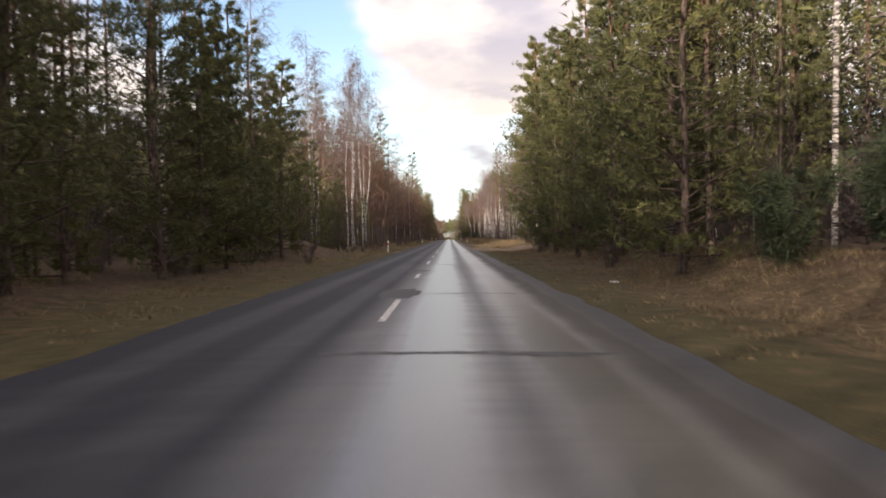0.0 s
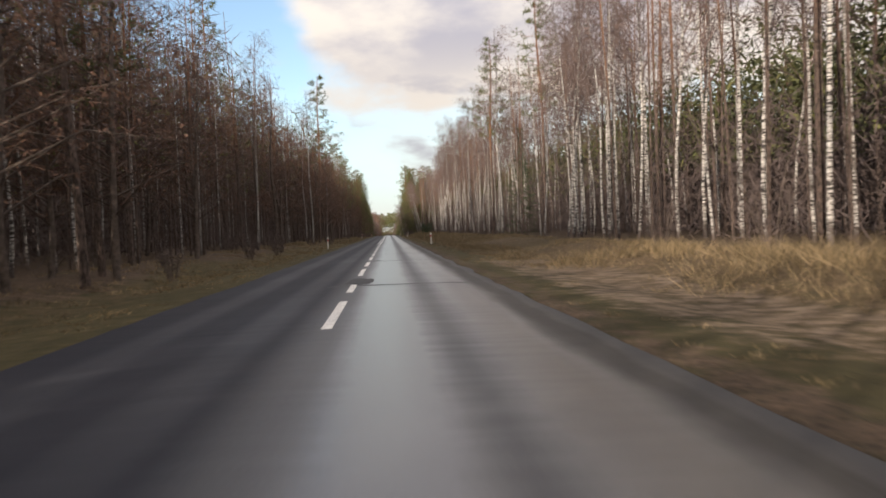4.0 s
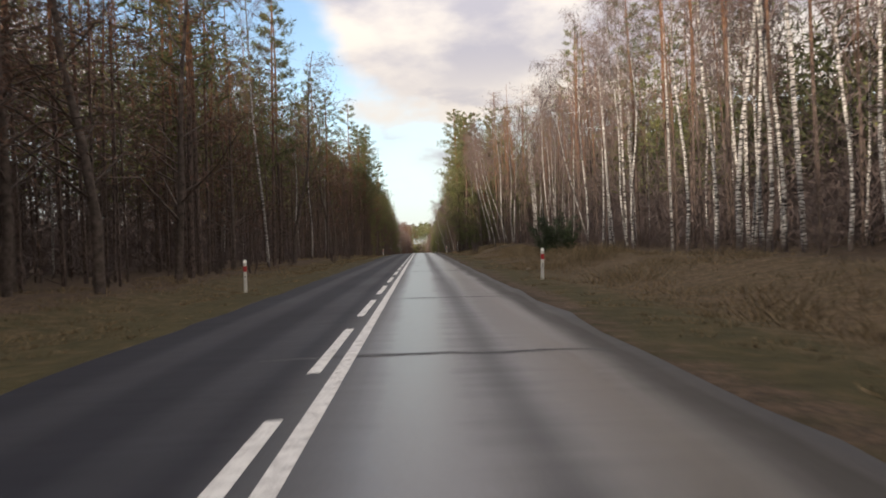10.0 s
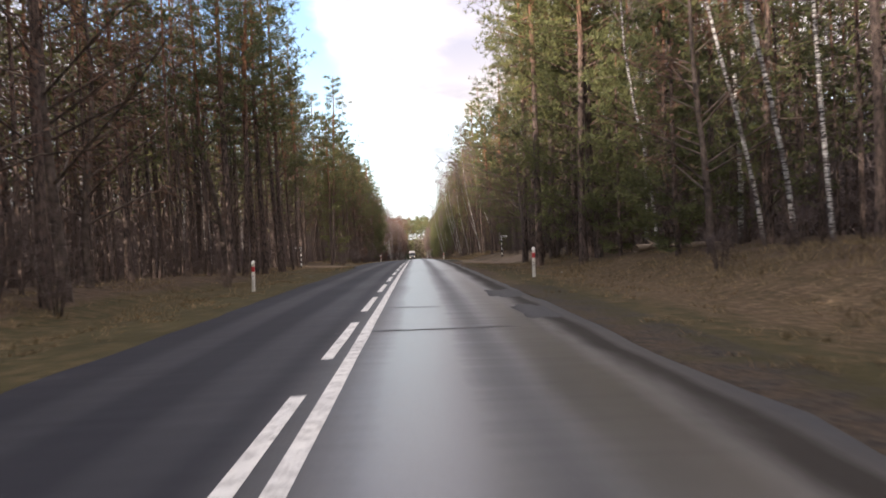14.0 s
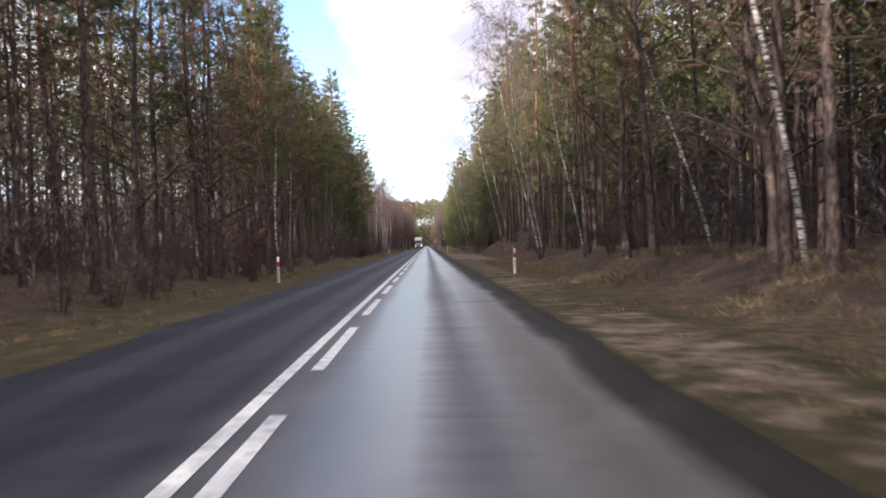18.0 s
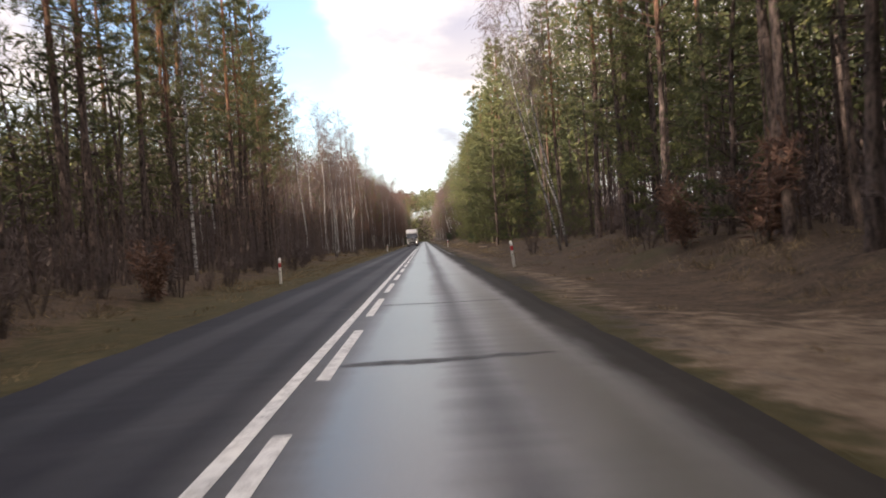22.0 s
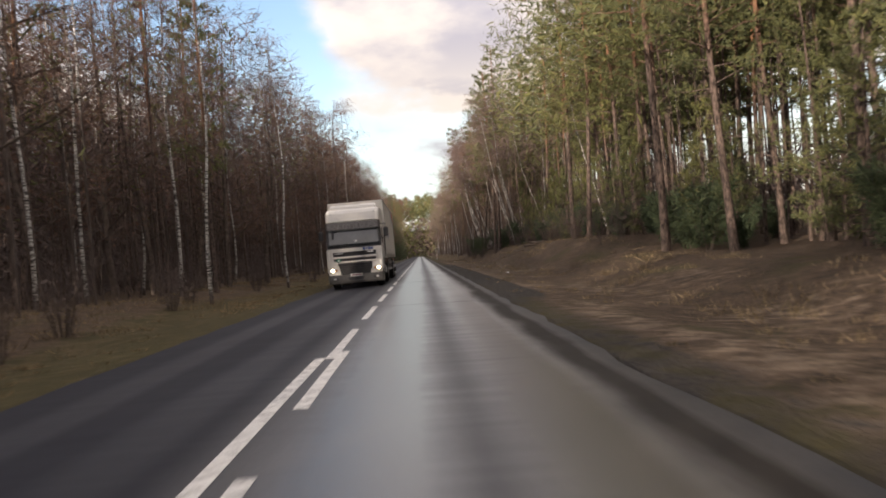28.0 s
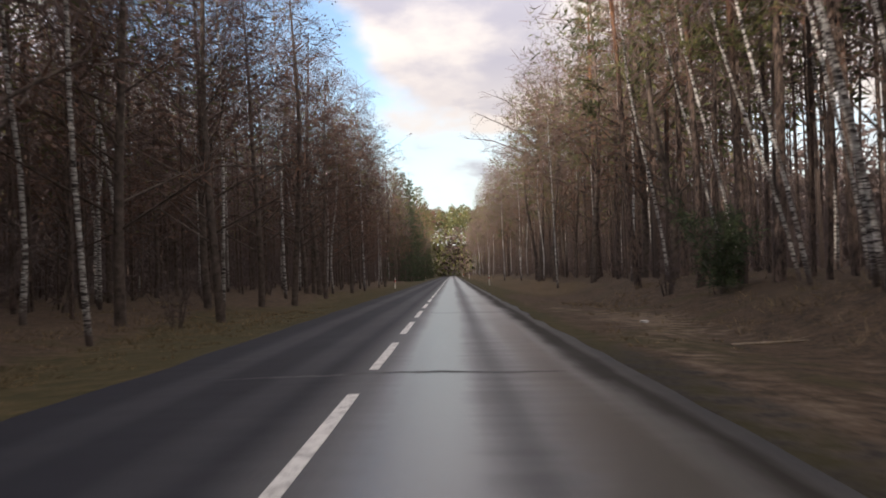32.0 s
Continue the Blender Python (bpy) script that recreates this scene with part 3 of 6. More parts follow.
def mend(x, y, rx, ry):
    """A rounded patch of newer asphalt."""
    vs = [(x, y, road_height(x, y) + 0.007)]
    n = 40
    for i in range(n):
        a = 2 * math.pi * i / n
        k = 1 + 0.40 * noise.noise((1.4 * math.cos(a) + x, 1.4 * math.sin(a) + y, 0)) + 0.14 * noise.noise((4 * math.cos(a) + x, 4 * math.sin(a) + y, 3))
        c, s = math.cos(a), math.sin(a)
        px, py = x + rx * k * math.copysign(abs(c) ** 0.6, c), y + ry * k * math.copysign(abs(s) ** 0.6, s)
        vs.append((px, py, road_height(px, py) + 0.007))
    put("asphalt_patch", mesh_of("asphalt_patch", vs, [(0, 1 + i, 1 + (i + 1) % n) for i in range(n)], PATCH), road)


# y, from x, to x, width
for row in ((7.6, -0.4, 2.8, 0.30), (16.6, 0.2, 3.1, 0.14), (34.8, 0.4, 3.2, 0.20), (61.9, 0.3, 3.1, 0.26), (62.8, -1.9, -0.2, 0.18),
            (71.8, -1.9, 3.3, 0.2), (84.0, -0.5, 3.2, 0.25), (98.0, -0.5, 3.0, 0.3), (118.5, -0.6, 3.2, 0.3), (133.7, -0.4, 2.8, 0.34), (144.0, -1.7, 3.2, 0.2)):
    seal(*row)
for row in ((152.3, -0.3, 3.1, 0.2), (157.4, -0.1, 3.2, 0.32), (161.3, -1.2, 3.2, 0.2), (171.1, 0.0, 2.7, 0.18), (183.9, 0.0, 3.0, 0.36), (185.0, -1.4, -0.3, 0.16),
            (188.2, 0.0, 2.7, 0.22), (194.3, -0.3, 2.8, 0.2), (206.6, -0.4, 2.6, 0.55), (210.3, -0.3, 3.0, 0.26), (222.3, -0.5, 2.5, 0.18), (233.5, -0.6, 3.2, 0.28)):
    seal(*row)
for row in ((237.5, 2.1, 3.1, 0.3), (242.8, -0.2, 2.9, 0.18), (260.3, -1.0, 2.9, 0.2), (269.5, 0.2, 2.9, 0.16), (287.3, -0.6, 3.0, 0.24), (296.5, -0.9, 2.9, 0.18),
            (302.7, 0.0, 3.2, 0.2), (306.6, -0.3, 2.6, 0.5), (314.8, -0.3, 2.9, 0.16), (333.6, -0.1, 3.1, 0.26), (361.1, -0.4, 2.2, 0.16), (365.2, 0.1, 1.2, 0.14)):
    seal(*row)
for row in ((388.0, -0.5, 3.0, 0.2), (414.7, -0.3, 2.8, 0.3), (461.2, 1.7, 3.0, 0.16), (489.2, 0.3, 3.1, 0.2), (514.7, 1.4, 2.9, 0.16), (534.4, 0.2, 3.0, 0.18),
            (526.2, 1.7, 2.4, 0.2), (552.4, 0.0, 2.4, 0.26), (559.8, -0.9, 2.8, 0.16), (587.8, 0.4, 2.0, 0.18), (583.8, 2.1, 3.0, 0.16)):
    seal(*row)
for row in ((606.0, 0.4, 2.2, 0.3), (633.9, -1.2, 3.0, 0.14), (643.6, 0.0, 2.9, 0.14), (664.0, -0.4, 2.9, 0.2), (713.9, 0.0, 3.0, 0.12), (730.9, 0.0, 3.0, 0.14), (726.6, 2.1, 2.8, 0.25),
            (740.7, 1.7, 3.0, 0.16), (749.0, 0.0, 3.0, 0.34), (775.8, 0.2, 2.4, 0.24), (784.6, 0.7, 3.0, 0.12), (802.8, -1.9, 2.4, 0.16), (818.0, 0.2, 2.8, 0.2)):
    seal(*row)
for row in ((-0.12, 16.7, 0.40, 1.3), (-0.1, 28.3, 0.36, 0.5), (0.22, 157.9, 0.32, 0.3), (0.2, 184.8, 0.17, 1.1), (-0.05, 194.8, 0.26, 1.4), (0.2, 207.8, 0.16, 1.6),
            (0.05, 211.0, 0.3, 0.45), (-0.15, 232.9, 0.30, 0.5), (0.05, 415.1, 0.2, 0.4), (0.22, 134.0, 0.3, 0.35), (-0.15, 221.8, 0.2, 1.8), (2.75, 363.5, 0.30, 1.3), (2.72, 368.5, 0.36, 1.5),
            (0.1, 120.0, 0.3, 1.2), (2.6, 526.3, 0.35, 0.14)):
    mend(*row)

# ---------------------------------------------------------------- trees


def bent(base, top, sag, rng, n=7):
    """Points along a stem that wanders a little between base and top."""
    a, b = Vector(base), Vector(top)
    w = Vector((rng.uniform(-1, 1), rng.uniform(-1, 1), 0)) * sag
    w2 = Vector((rng.uniform(-1, 1), rng.uniform(-1, 1), 0)) * sag * 0.4
    return [a.lerp(b, i / (n - 1)) + w * math.sin(math.pi * i / (n - 1)) + w2 * math.sin(3 * math.pi * i / (n - 1)) for i in range(n)]


def along(pts, u):
    u = max(0.0, min(0.9999, u)) * (len(pts) - 1)
    i = int(u)
    return pts[i].lerp(pts[i + 1], u - i)


def birch_meshes(seed, height, lean=0.0, twigs=680, first=0.42):
    rng = random.Random(seed)
    wood, crown = Soup(), Soup()
    stem = bent((0, 0, -0.3), (lean * height, rng.uniform(-0.03, 0.03) * height, height), 0.028 * height, rng, 9)
    r0 = (0.0043 if lean > -0.1 else 0.0037) * height
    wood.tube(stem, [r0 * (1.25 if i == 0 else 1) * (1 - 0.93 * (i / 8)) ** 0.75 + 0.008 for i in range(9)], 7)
    nb = rng.randint(22, 26)
    for b in range(nb):
        u = first + (0.97 - first) * (b / nb) + rng.uniform(-0.01, 0.01)
        p = along(stem, u)
        az = rng.uniform(0, 2 * math.pi)
        length = height * (0.20 * (1 - u) + 0.055) * rng.uniform(0.7, 1.25)
        out = Vector((math.cos(az), math.sin(az), 0))
        q1 = p + out * length * 0.45 + Vector((0, 0, length * 0.75))
        q2 = q1 + out * length * 0.40 + Vector((0, 0, length * 0.30))
        pts = [p, p.lerp(q1, 0.5) + out * 0.05 * length, q1, q2]
        rb = 0.035 * (1 - u) + 0.010
        crown.tube(pts, [rb, rb * 0.75, rb * 0.5, 0.006], 3)
        for s in range(int(twigs / nb)):
            w = rng.uniform(0.25, 1.0)
            a = along(pts, w)
            d = (rand_dir(rng, 0.6) + out * 0.5 + Vector((0, 0, rng.uniform(-0.55, 0.5)))).normalized()
            ln = rng.uniform(0.5, 1.25)
            m = a + d * ln * 0.55
            e = m + (d + Vector((0, 0, -0.9))).normalized() * ln * 0.6
            crown.sliver(a, m, 0.011, rng)
            crown.sliver(m - d * 0.05, e, 0.012, rng)
            crown.sliver(m, m + (rand_dir(rng, 0.5) + Vector((0, 0, -0.5))).normalized() * ln * 0.5, 0.011, rng)
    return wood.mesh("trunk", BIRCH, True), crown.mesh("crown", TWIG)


def tuft(crown, p, d, size, rng, n=6, width=0.035):
    """A spray of needles round the point p."""
    for _ in range(n):
        v = (rand_dir(rng) + d * 0.9).normalized()
        crown.sliver(p - v * size * 0.15, p + v * size * rng.uniform(0.7, 1.2), width, rng)


def pine_meshes(seed, height, first=0.55, spread=0.165, tufts=12, branches=42, radius=0.0066, blades=6, width=0.025, needle=1.0):
    rng = random.Random(seed)
    wood, crown = Soup(), Soup()
    stem = bent((0, 0, -0.3), (rng.uniform(-0.03, 0.03) * height, rng.uniform(-0.03, 0.03) * height, height), 0.012 * height, rng, 9)
    r0 = radius * height
    wood.tube(stem, [r0 * (1.3 if i == 0 else 1) * (1 - 0.9 * (i / 8)) ** 0.7 + 0.01 for i in range(9)], 8)
    for _ in range(14):      # dead stubs below the crown
        u = rng.uniform(0.2, first)
        p = along(stem, u)
        az = rng.uniform(0, 6.283)
        q = p + Vector((math.cos(az), math.sin(az), rng.uniform(-0.3, 0.3))) * rng.uniform(0.5, 1.8)
        wood.tube([p, q], [0.022, 0.006], 3)
    for b in range(branches):
        u = first + (0.99 - first) * ((b + rng.random()) / branches)
        p = along(stem, u)
        az = b * 2.4 + rng.uniform(-0.5, 0.5)
        t = (u - first) / (1 - first)
        length = height * spread * (0.55 + 0.9 * t if t < 0.3 else 1.05 - 0.85 * t) * rng.uniform(0.6, 1.2)
        out = Vector((math.cos(az), math.sin(az), 0))
        mid = p + out * length * 0.55 + Vector((0, 0, length * rng.uniform(-0.05, 0.30)))
        end = mid + out * length * 0.45 + Vector((0, 0, length * rng.uniform(0.0, 0.35)))
        pts = [p, mid, end]
        crown_b = 0.012 + 0.03 * (1 - t)
        wood.tube(pts, [crown_b, crown_b * 0.6, 0.008], 3)
        for s in range(tufts):
            w = 0.35 + 0.65 * (s + rng.random()) / tufts
            c = along(pts, w) + rand_dir(rng, 0.5) * length * 0.16
            tuft(crown, c, out * 0.4 + Vector((0, 0, 0.5)), needle * rng.uniform(0.28, 0.50), rng, blades, width)
    return wood.mesh("trunk", PINE, True), crown.mesh("crown", NEEDLE)


def spruce_meshes(seed, height):
    rng = random.Random(seed)
    wood, crown = Soup(), Soup()
    stem = [Vector((0, 0, -0.3 + (height + 0.3) * i / 6)) for i in range(7)]
    wood.tube(stem, [0.009 * height * (1 - 0.95 * i / 6) + 0.01 for i in range(7)], 7)
    for b in range(90):
        u = 0.04 + 0.95 * (b / 90)
        p = along(stem, u)
        az = b * 2.39996 + rng.uniform(-0.3, 0.3)
        length = (0.20 * height * (1 - u) + 0.25) * rng.uniform(0.75, 1.15)
        out = Vector((math.cos(az), math.sin(az), 0))
        mid = p + out * length * 0.6 - Vector((0, 0, length * 0.18))
        end = mid + out * length * 0.4 + Vector((0, 0, length * 0.06))
        pts = [p, mid, end]
        wood.tube(pts, [0.025 * (1 - u) + 0.008, 0.012, 0.005], 3)
        for s in range(9):
            c = along(pts, 0.2 + 0.8 * (s + rng.random()) / 9)
            tuft(crown, c, out * 0.5 + Vector((0, 0, -0.35)), rng.uniform(0.25, 0.5), rng, 5, 0.04)
    return wood.mesh("trunk", DARK_BARK, True), crown.mesh("crown", SPRUCE_NEEDLE)


def oak_meshes(seed, height, leaves=850):
    rng = random.Random(seed)
    wood, crown = Soup(), Soup()
    stem = bent((0, 0, -0.3), (rng.uniform(-1, 1), rng.uniform(-1, 1), height), 0.03 * height, rng, 8)
    wood.tube(stem, [0.010 * height * (1 - 0.92 * i / 7) + 0.012 for i in range(8)], 7)
    for b in range(34):
        u = 0.18 + 0.8 * b / 34
        p = along(stem, u)
        az = rng.uniform(0, 6.283)
        length = height * (0.30 * (1 - u) + 0.08) * rng.uniform(0.6, 1.2)
        out = Vector((math.cos(az), math.sin(az), 0))
        pts = [p, p + out * length * 0.5 + Vector((0, 0, length * 0.25 + rng.uniform(-0.2, 0.3))), p + out * length + Vector((0, 0, length * rng.uniform(0.1, 0.7)))]
        wood.tube(pts, [0.05 * (1 - u) + 0.012, 0.03 * (1 - u) + 0.008, 0.006], 3)
        for s in range(int(leaves / 34)):
            a = along(pts, rng.uniform(0.2, 1.0))
            e = a + (rand_dir(rng, 0.7) + out * 0.4).normalized() * rng.uniform(0.4, 1.1)
            crown.sliver(a, e, 0.014, rng)
            if rng.random() < 0.55:
                crown.sliver(e, e + rand_dir(rng) * 0.16, 0.05, rng)
            crown.sliver(a.lerp(e, 0.5), a.lerp(e, 0.5) + rand_dir(rng, 0.6) * 0.5, 0.009, rng)
    return wood.mesh("trunk", DARK_BARK, True), crown.mesh("crown", OAK_LEAF)


def bush_meshes(seed, height, material, leaf=0.0, n=300):
    rng = random.Random(seed)
    wood, crown = Soup(), Soup()
    for s in range(9):
        az = rng.uniform(0, 6.283)
        out = Vector((math.cos(az), math.sin(az), 0))
        h = height * rng.uniform(0.6, 1.1)
        pts = [Vector((0, 0, -0.1)) + out * 0.12, out * h * 0.22 + Vector((0, 0, h * 0.55)), out * h * rng.uniform(0.3, 0.55) + Vector((0, 0, h))]
        wood.tube(pts, [0.022, 0.014, 0.004], 3)
        for _ in range(n // 9):
            a = along(pts, rng.uniform(0.15, 1.0))
            d = (rand_dir(rng, 0.8) + out * 0.3 + Vector((0, 0, 0.35))).normalized()
            e = a + d * rng.uniform(0.3, 0.8) * height * 0.35
            crown.sliver(a, e, 0.008 if not leaf else leaf, rng)
            crown.sliver(a.lerp(e, 0.6), a.lerp(e, 0.6) + rand_dir(rng) * 0.3, 0.007 if not leaf else leaf, rng)
    return wood.mesh("stem", DARK_BARK, True), crown.mesh("crown", material)


KINDS = {}


def kind(key, name, category, label, meshes, stem="trunk"):
    KINDS.setdefault(key, []).append((name, category, label, meshes, stem))


for i, (h, lean) in enumerate(((19, 0.01), (17.5, -0.03), (20.5, 0.02), (18.5, -0.05), (16.5, 0.04))):
    kind("birch", "birch_tree", "tree", "slender bare birch with white bark and purple-brown twigs", birch_meshes(10 + i, h, lean))
for i, (h, lean) in enumerate(((16.5, -0.20), (18, -0.14), (15, -0.26))):
    kind("lean", "leaning_birch", "tree", "bare white birch leaning out towards the road", birch_meshes(30 + i, h, lean, 700, 0.5))
for i, h in enumerate((21, 23.5, 19.5, 22)):
    kind("pine", "pine_tree", "tree", "tall Scots pine with a bare orange upper trunk and high crown", pine_meshes(50 + i, h, (0.42, 0.56, 0.34, 0.48)[i]))
for i, h in enumerate((17.5, 19.5, 18.5)):
    kind("full", "broad_pine", "tree", "edge pine with a broad green crown reaching low", pine_meshes(60 + i, h, (0.28, 0.40, 0.34)[i], 0.19, 24, 62, 0.0078, 9, 0.014, 0.72))
for i, h in enumerate((12.5, 15, 10.5)):
    kind("young", "bushy_pine", "tree", "dark green edge pine with boughs down to the ground", pine_meshes(70 + i, h, 0.05, 0.25, 32, 76, 0.009, 9, 0.014, 0.54))
for i, h in enumerate((7.5, 6.2)):
    kind("small", "young_pine", "tree", "low dark green young pine in a thicket", pine_meshes(75 + i, h, 0.08, 0.26, 9, 40, 0.010, 7, 0.017))
for i, h in enumerate((17, 13.5)):
    kind("spruce", "spruce_tree", "tree", "dark conical spruce at the forest edge", spruce_meshes(80 + i, h))
for i, h in enumerate((16, 18, 13)):
    kind("oak", "oak_tree", "tree", "dark broadleaf tree with brown withered leaves", oak_meshes(90 + i, h))
for i, h in enumerate((1.9, 2.8, 1.3)):
    kind("bush", "brown_bush", "bush", "leafless brown undergrowth bush at the wood's edge", bush_meshes(100 + i, h, BRUSH), "stem")
for i, h in enumerate((2.0, 2.9)):
    kind("sapling", "young_evergreen", "bush", "low dark green young conifer in the undergrowth", bush_meshes(120 + i, h, SPRUCE_NEEDLE, 0.02, 900), "stem")

for i, h in enumerate((3.0, 2.3)):
    kind("beech", "young_beech", "bush", "young beech still holding its orange-brown leaves", bush_meshes(140 + i, h, OAK_LEAF, 0.03, 640), "stem")

MADE = {}
PLANTED = []


def plant(key, x, y, turn=0.0, size=1.0, which=None, tilt=(0, 0)):
    """One tree of a kind, as a thing with its trunk and crown."""
    opts = KINDS[key]
    if x < 0 and 496 < y < 612 and key in ("pine", "full"):
        x -= 1.9      # the high pines stand back from the verge here
    i = which if which is not None else int(abs(math.sin(x * 12.9 + y * 7.7)) * 997) % len(opts)
    name, cat, label, (stem, crown), stem_name = opts[i]
    m = pose(x, y, ground_height(x, y) - 0.03, tilt[0], tilt[1], turn) @ Matrix.Diagonal((size, size, size, 1))
    PLANTED.append((x, y))
    if (key, i) in MADE:
        src = MADE[key, i]
        ob = copy_thing(src, m)
        ob.matrix_basis = m
        return ob
    ob = new(name)
    ob.empty_display_size = 0.3
    tagged(ob, label, cat, name.replace("_", " ") + "s beside the road")
    put(stem_name, stem, ob, kind="stuff" if stem_name == "stem" else "")
    put("crown", crown, ob)
    ob.matrix_basis = m
    MADE[key, i] = ob
    return ob


# stretches of wood: side, from, to, then trees per 100 m of the front ten metres
WOODS = [
    (1, -40, 24, dict(birch=34, pine=10, bush=10, sapling=40)),
    (1, 24, 66, dict(young=10, pine=10, birch=4, spruce=3, bush=8)),
    (1, 66, 250, dict(birch=50, pine=2, bush=10)),
    (1, 250, 345, dict(birch=48, pine=6, bush=12, lean=1)),
    (1, 345, 379, dict(pine=9, birch=40, lean=8, bush=12, oak=4)),
    (1, 379, 408, dict(pine=20, young=8, birch=10, lean=2, bush=12, oak=4)),
    (1, 408, 520, dict(pine=22, young=3, lean=1, bush=14, oak=7, birch=2)),
    (1, 520, 620, dict(pine=24, lean=1, bush=9, young=5, birch=2)),
    (1, 620, 700, dict(pine=14, young=4, spruce=3, sapling=14)),
    (1, 700, 745, dict(pine=40, birch=3, sapling=40, bush=6, young=4)),
    (1, 745, 830, dict(pine=20, lean=13, birch=14, sapling=10, bush=14)),
    (1, 830, 1150, dict(pine=4, birch=8, oak=3)),
    (-1, -40, 32, dict(pine=14, young=10, birch=4, bush=10)),
    (-1, 32, 44, dict(birch=10, young=14, pine=10, bush=12)),
    (-1, 44, 84, dict(birch=2, bush=12, small=44)),
    (-1, 84, 104, dict(birch=6, small=44, oak=4, bush=20)),
    (-1, 104, 110, dict(birch=20, oak=30, bush=16)),
    (-1, 110, 200, dict(birch=11, pine=8, oak=32, bush=12)),
    (-1, 200, 290, dict(oak=38, pine=7, birch=6, bush=12)),
    (-1, 290, 410, dict(pine=26, oak=16, birch=3, bush=14)),
    (-1, 410, 530, dict(pine=28, oak=12, birch=3, bush=12, young=2)),
    (-1, 530, 602, dict(pine=26, birch=5, bush=18, young=3)),
    (-1, 602, 705, dict(birch=18, pine=5, bush=14, oak=9)),
    (-1, 705, 860, dict(birch=17, pine=5, oak=20, bush=14)),
    (-1, 860, 1150, dict(oak=10, pine=3, birch=7)),
]
# trees that stand out one by one
for i in range(15):
    plant("young", 8.3 + 1.5 * math.sin(2.1 * i) ** 2, 25 + 3.4 * i, 40 * i, 1.15 + 0.2 * math.sin(1.7 * i), i % 3)
plant("young", 9.7, 76.0, 20, 1.3, 1)
plant("young", 10.2, 80.0, 200, 1.35, 0)
for i in range(12):
    plant("young", -8.9 - 1.9 * math.sin(1.3 * i) ** 2, 6 + 4.3 * i, 57 * i, 1.0 + 0.15 * math.sin(2.7 * i), (i + 1) % 3)
for x, y, size in ((9.7, 398, 0.98), (10.6, 391, 0.9), (9.2, 404, 0.85), (11.2, 384, 0.8), (-9.5, 402, 0.86), (-10.4, 394, 0.9), (-9.2, 416, 0.8)):
    plant("pine", x, y, 30 * y, size, 2)
for i in range(17):
    plant("young", 8.9 + 2.2 * math.sin(1.9 * i) ** 2, 632 + 3.9 * i, 71 * i, 1.32 + 0.2 * math.sin(2.3 * i), i % 3)
for x, y, size, i in ((11.6, 385, 1.25, 0), (10.2, 379, 1.0, 2), (9.6, 389, 1.3, 1), (10.0, 396, 1.35, 1), (10.8, 402, 1.3, 0)):
    plant("young", x, y, 13 * y, size, i)
for x, y, i, size in ((8.6, 497, 0, 1.0), (8.9, 497.8, 1, 0.95), (9.6, 487.3, 1, 0.85), (9.6, 462, 1, 1.0), (10.4, 470, 2, 0.9), (9.8, 536, 0, 1.0), (10.6, 538, 1, 0.9), (8.8, 590, 0, 0.95), (9.4, 591.5, 1, 0.9),
                      (11.3, 372, 1, 1.0), (11.8, 362, 0, 0.9)):
    plant("lean", x, y, 8 * math.sin(y), size, i)
for x, y, i, size in ((11.8, 783, 0, 1.0), (12.2, 784, 1, 0.95), (12.6, 785.5, 1, 1.05), (13.0, 784.5, 2, 0.9), (10.2, 810, 1, 1.0), (10.5, 811, 0, 0.95), (10.9, 809.5, 1, 0.85), (11.4, 822, 0, 1.0),
                      (10.0, 806.8, 0, 0.9), (11.8, 818, 2, 1.0), (10.4, 828, 1, 1.0)):
    plant("lean", x, y, 10 * math.sin(3 * y), size, i)
for x, y, size in ((-7.4, 746.8, 0.9), (-8.0, 729.6, 0.85), (-13.2, 729.3, 1.0), (-13.2, 724.6, 1.0), (-9.0, 665, 1.0), (-9.5, 662, 1.02), (-10.2, 658.5, 0.98), (-10, 652, 1.05),
                   (-10.8, 646, 1.0), (-9.3, 640, 0.95), (-12, 636, 1.0), (-8.6, 76, 0.95), (-8.9, 82, 1.0), (-11.2, 72, 1.0), (-10.8, 71.4, 0.9), (-12.5, 84, 1.0), (-8.3, 86.5, 1.12), (-9.4, 89.5, 1.08), (-9.0, 84.4, 1.05)):
    plant("birch", x, y, 77 * y, size)
for x, y, size in ((-8.6, 962, 1.35), (-7.8, 968, 1.3), (-8.4, 975, 1.3), (-9.4, 955, 1.2), (-8.0, 981, 1.4), (15.8, 190, 0.70), (17.4, 199, 0.65)):
    plant("spruce", x, y, 31 * y, size)
for i in range(22):
    plant("pine", -8.4 - 5.5 * math.sin(2.9 * i) ** 2, 503 + 2.7 * i, 83 * i, 0.92 + 0.1 * math.sin(1.3 * i), 2 * (i % 2))
for i in range(14):
    plant("spruce" if i % 2 else "pine", -7.6 - 1.5 * math.sin(i) ** 2, 990 + 11 * i, 50 * i, 1.15)
    plant("birch", 8.4 + 1.5 * math.sin(2 * i) ** 2, 850 + 20 * i, 50 * i, 0.85)
for x, y, size in ((-8.4, 512, 0.9), (-11.1, 522.7, 1.05), (-9.2, 556, 1.0), (-10, 561, 1.05), (-8.8, 566, 0.95), (-11, 570, 1.0), (-9.6, 574, 0.98), (-10.6, 549, 1.0)):
    plant("pine", x, y, 19 * y, size, 1)
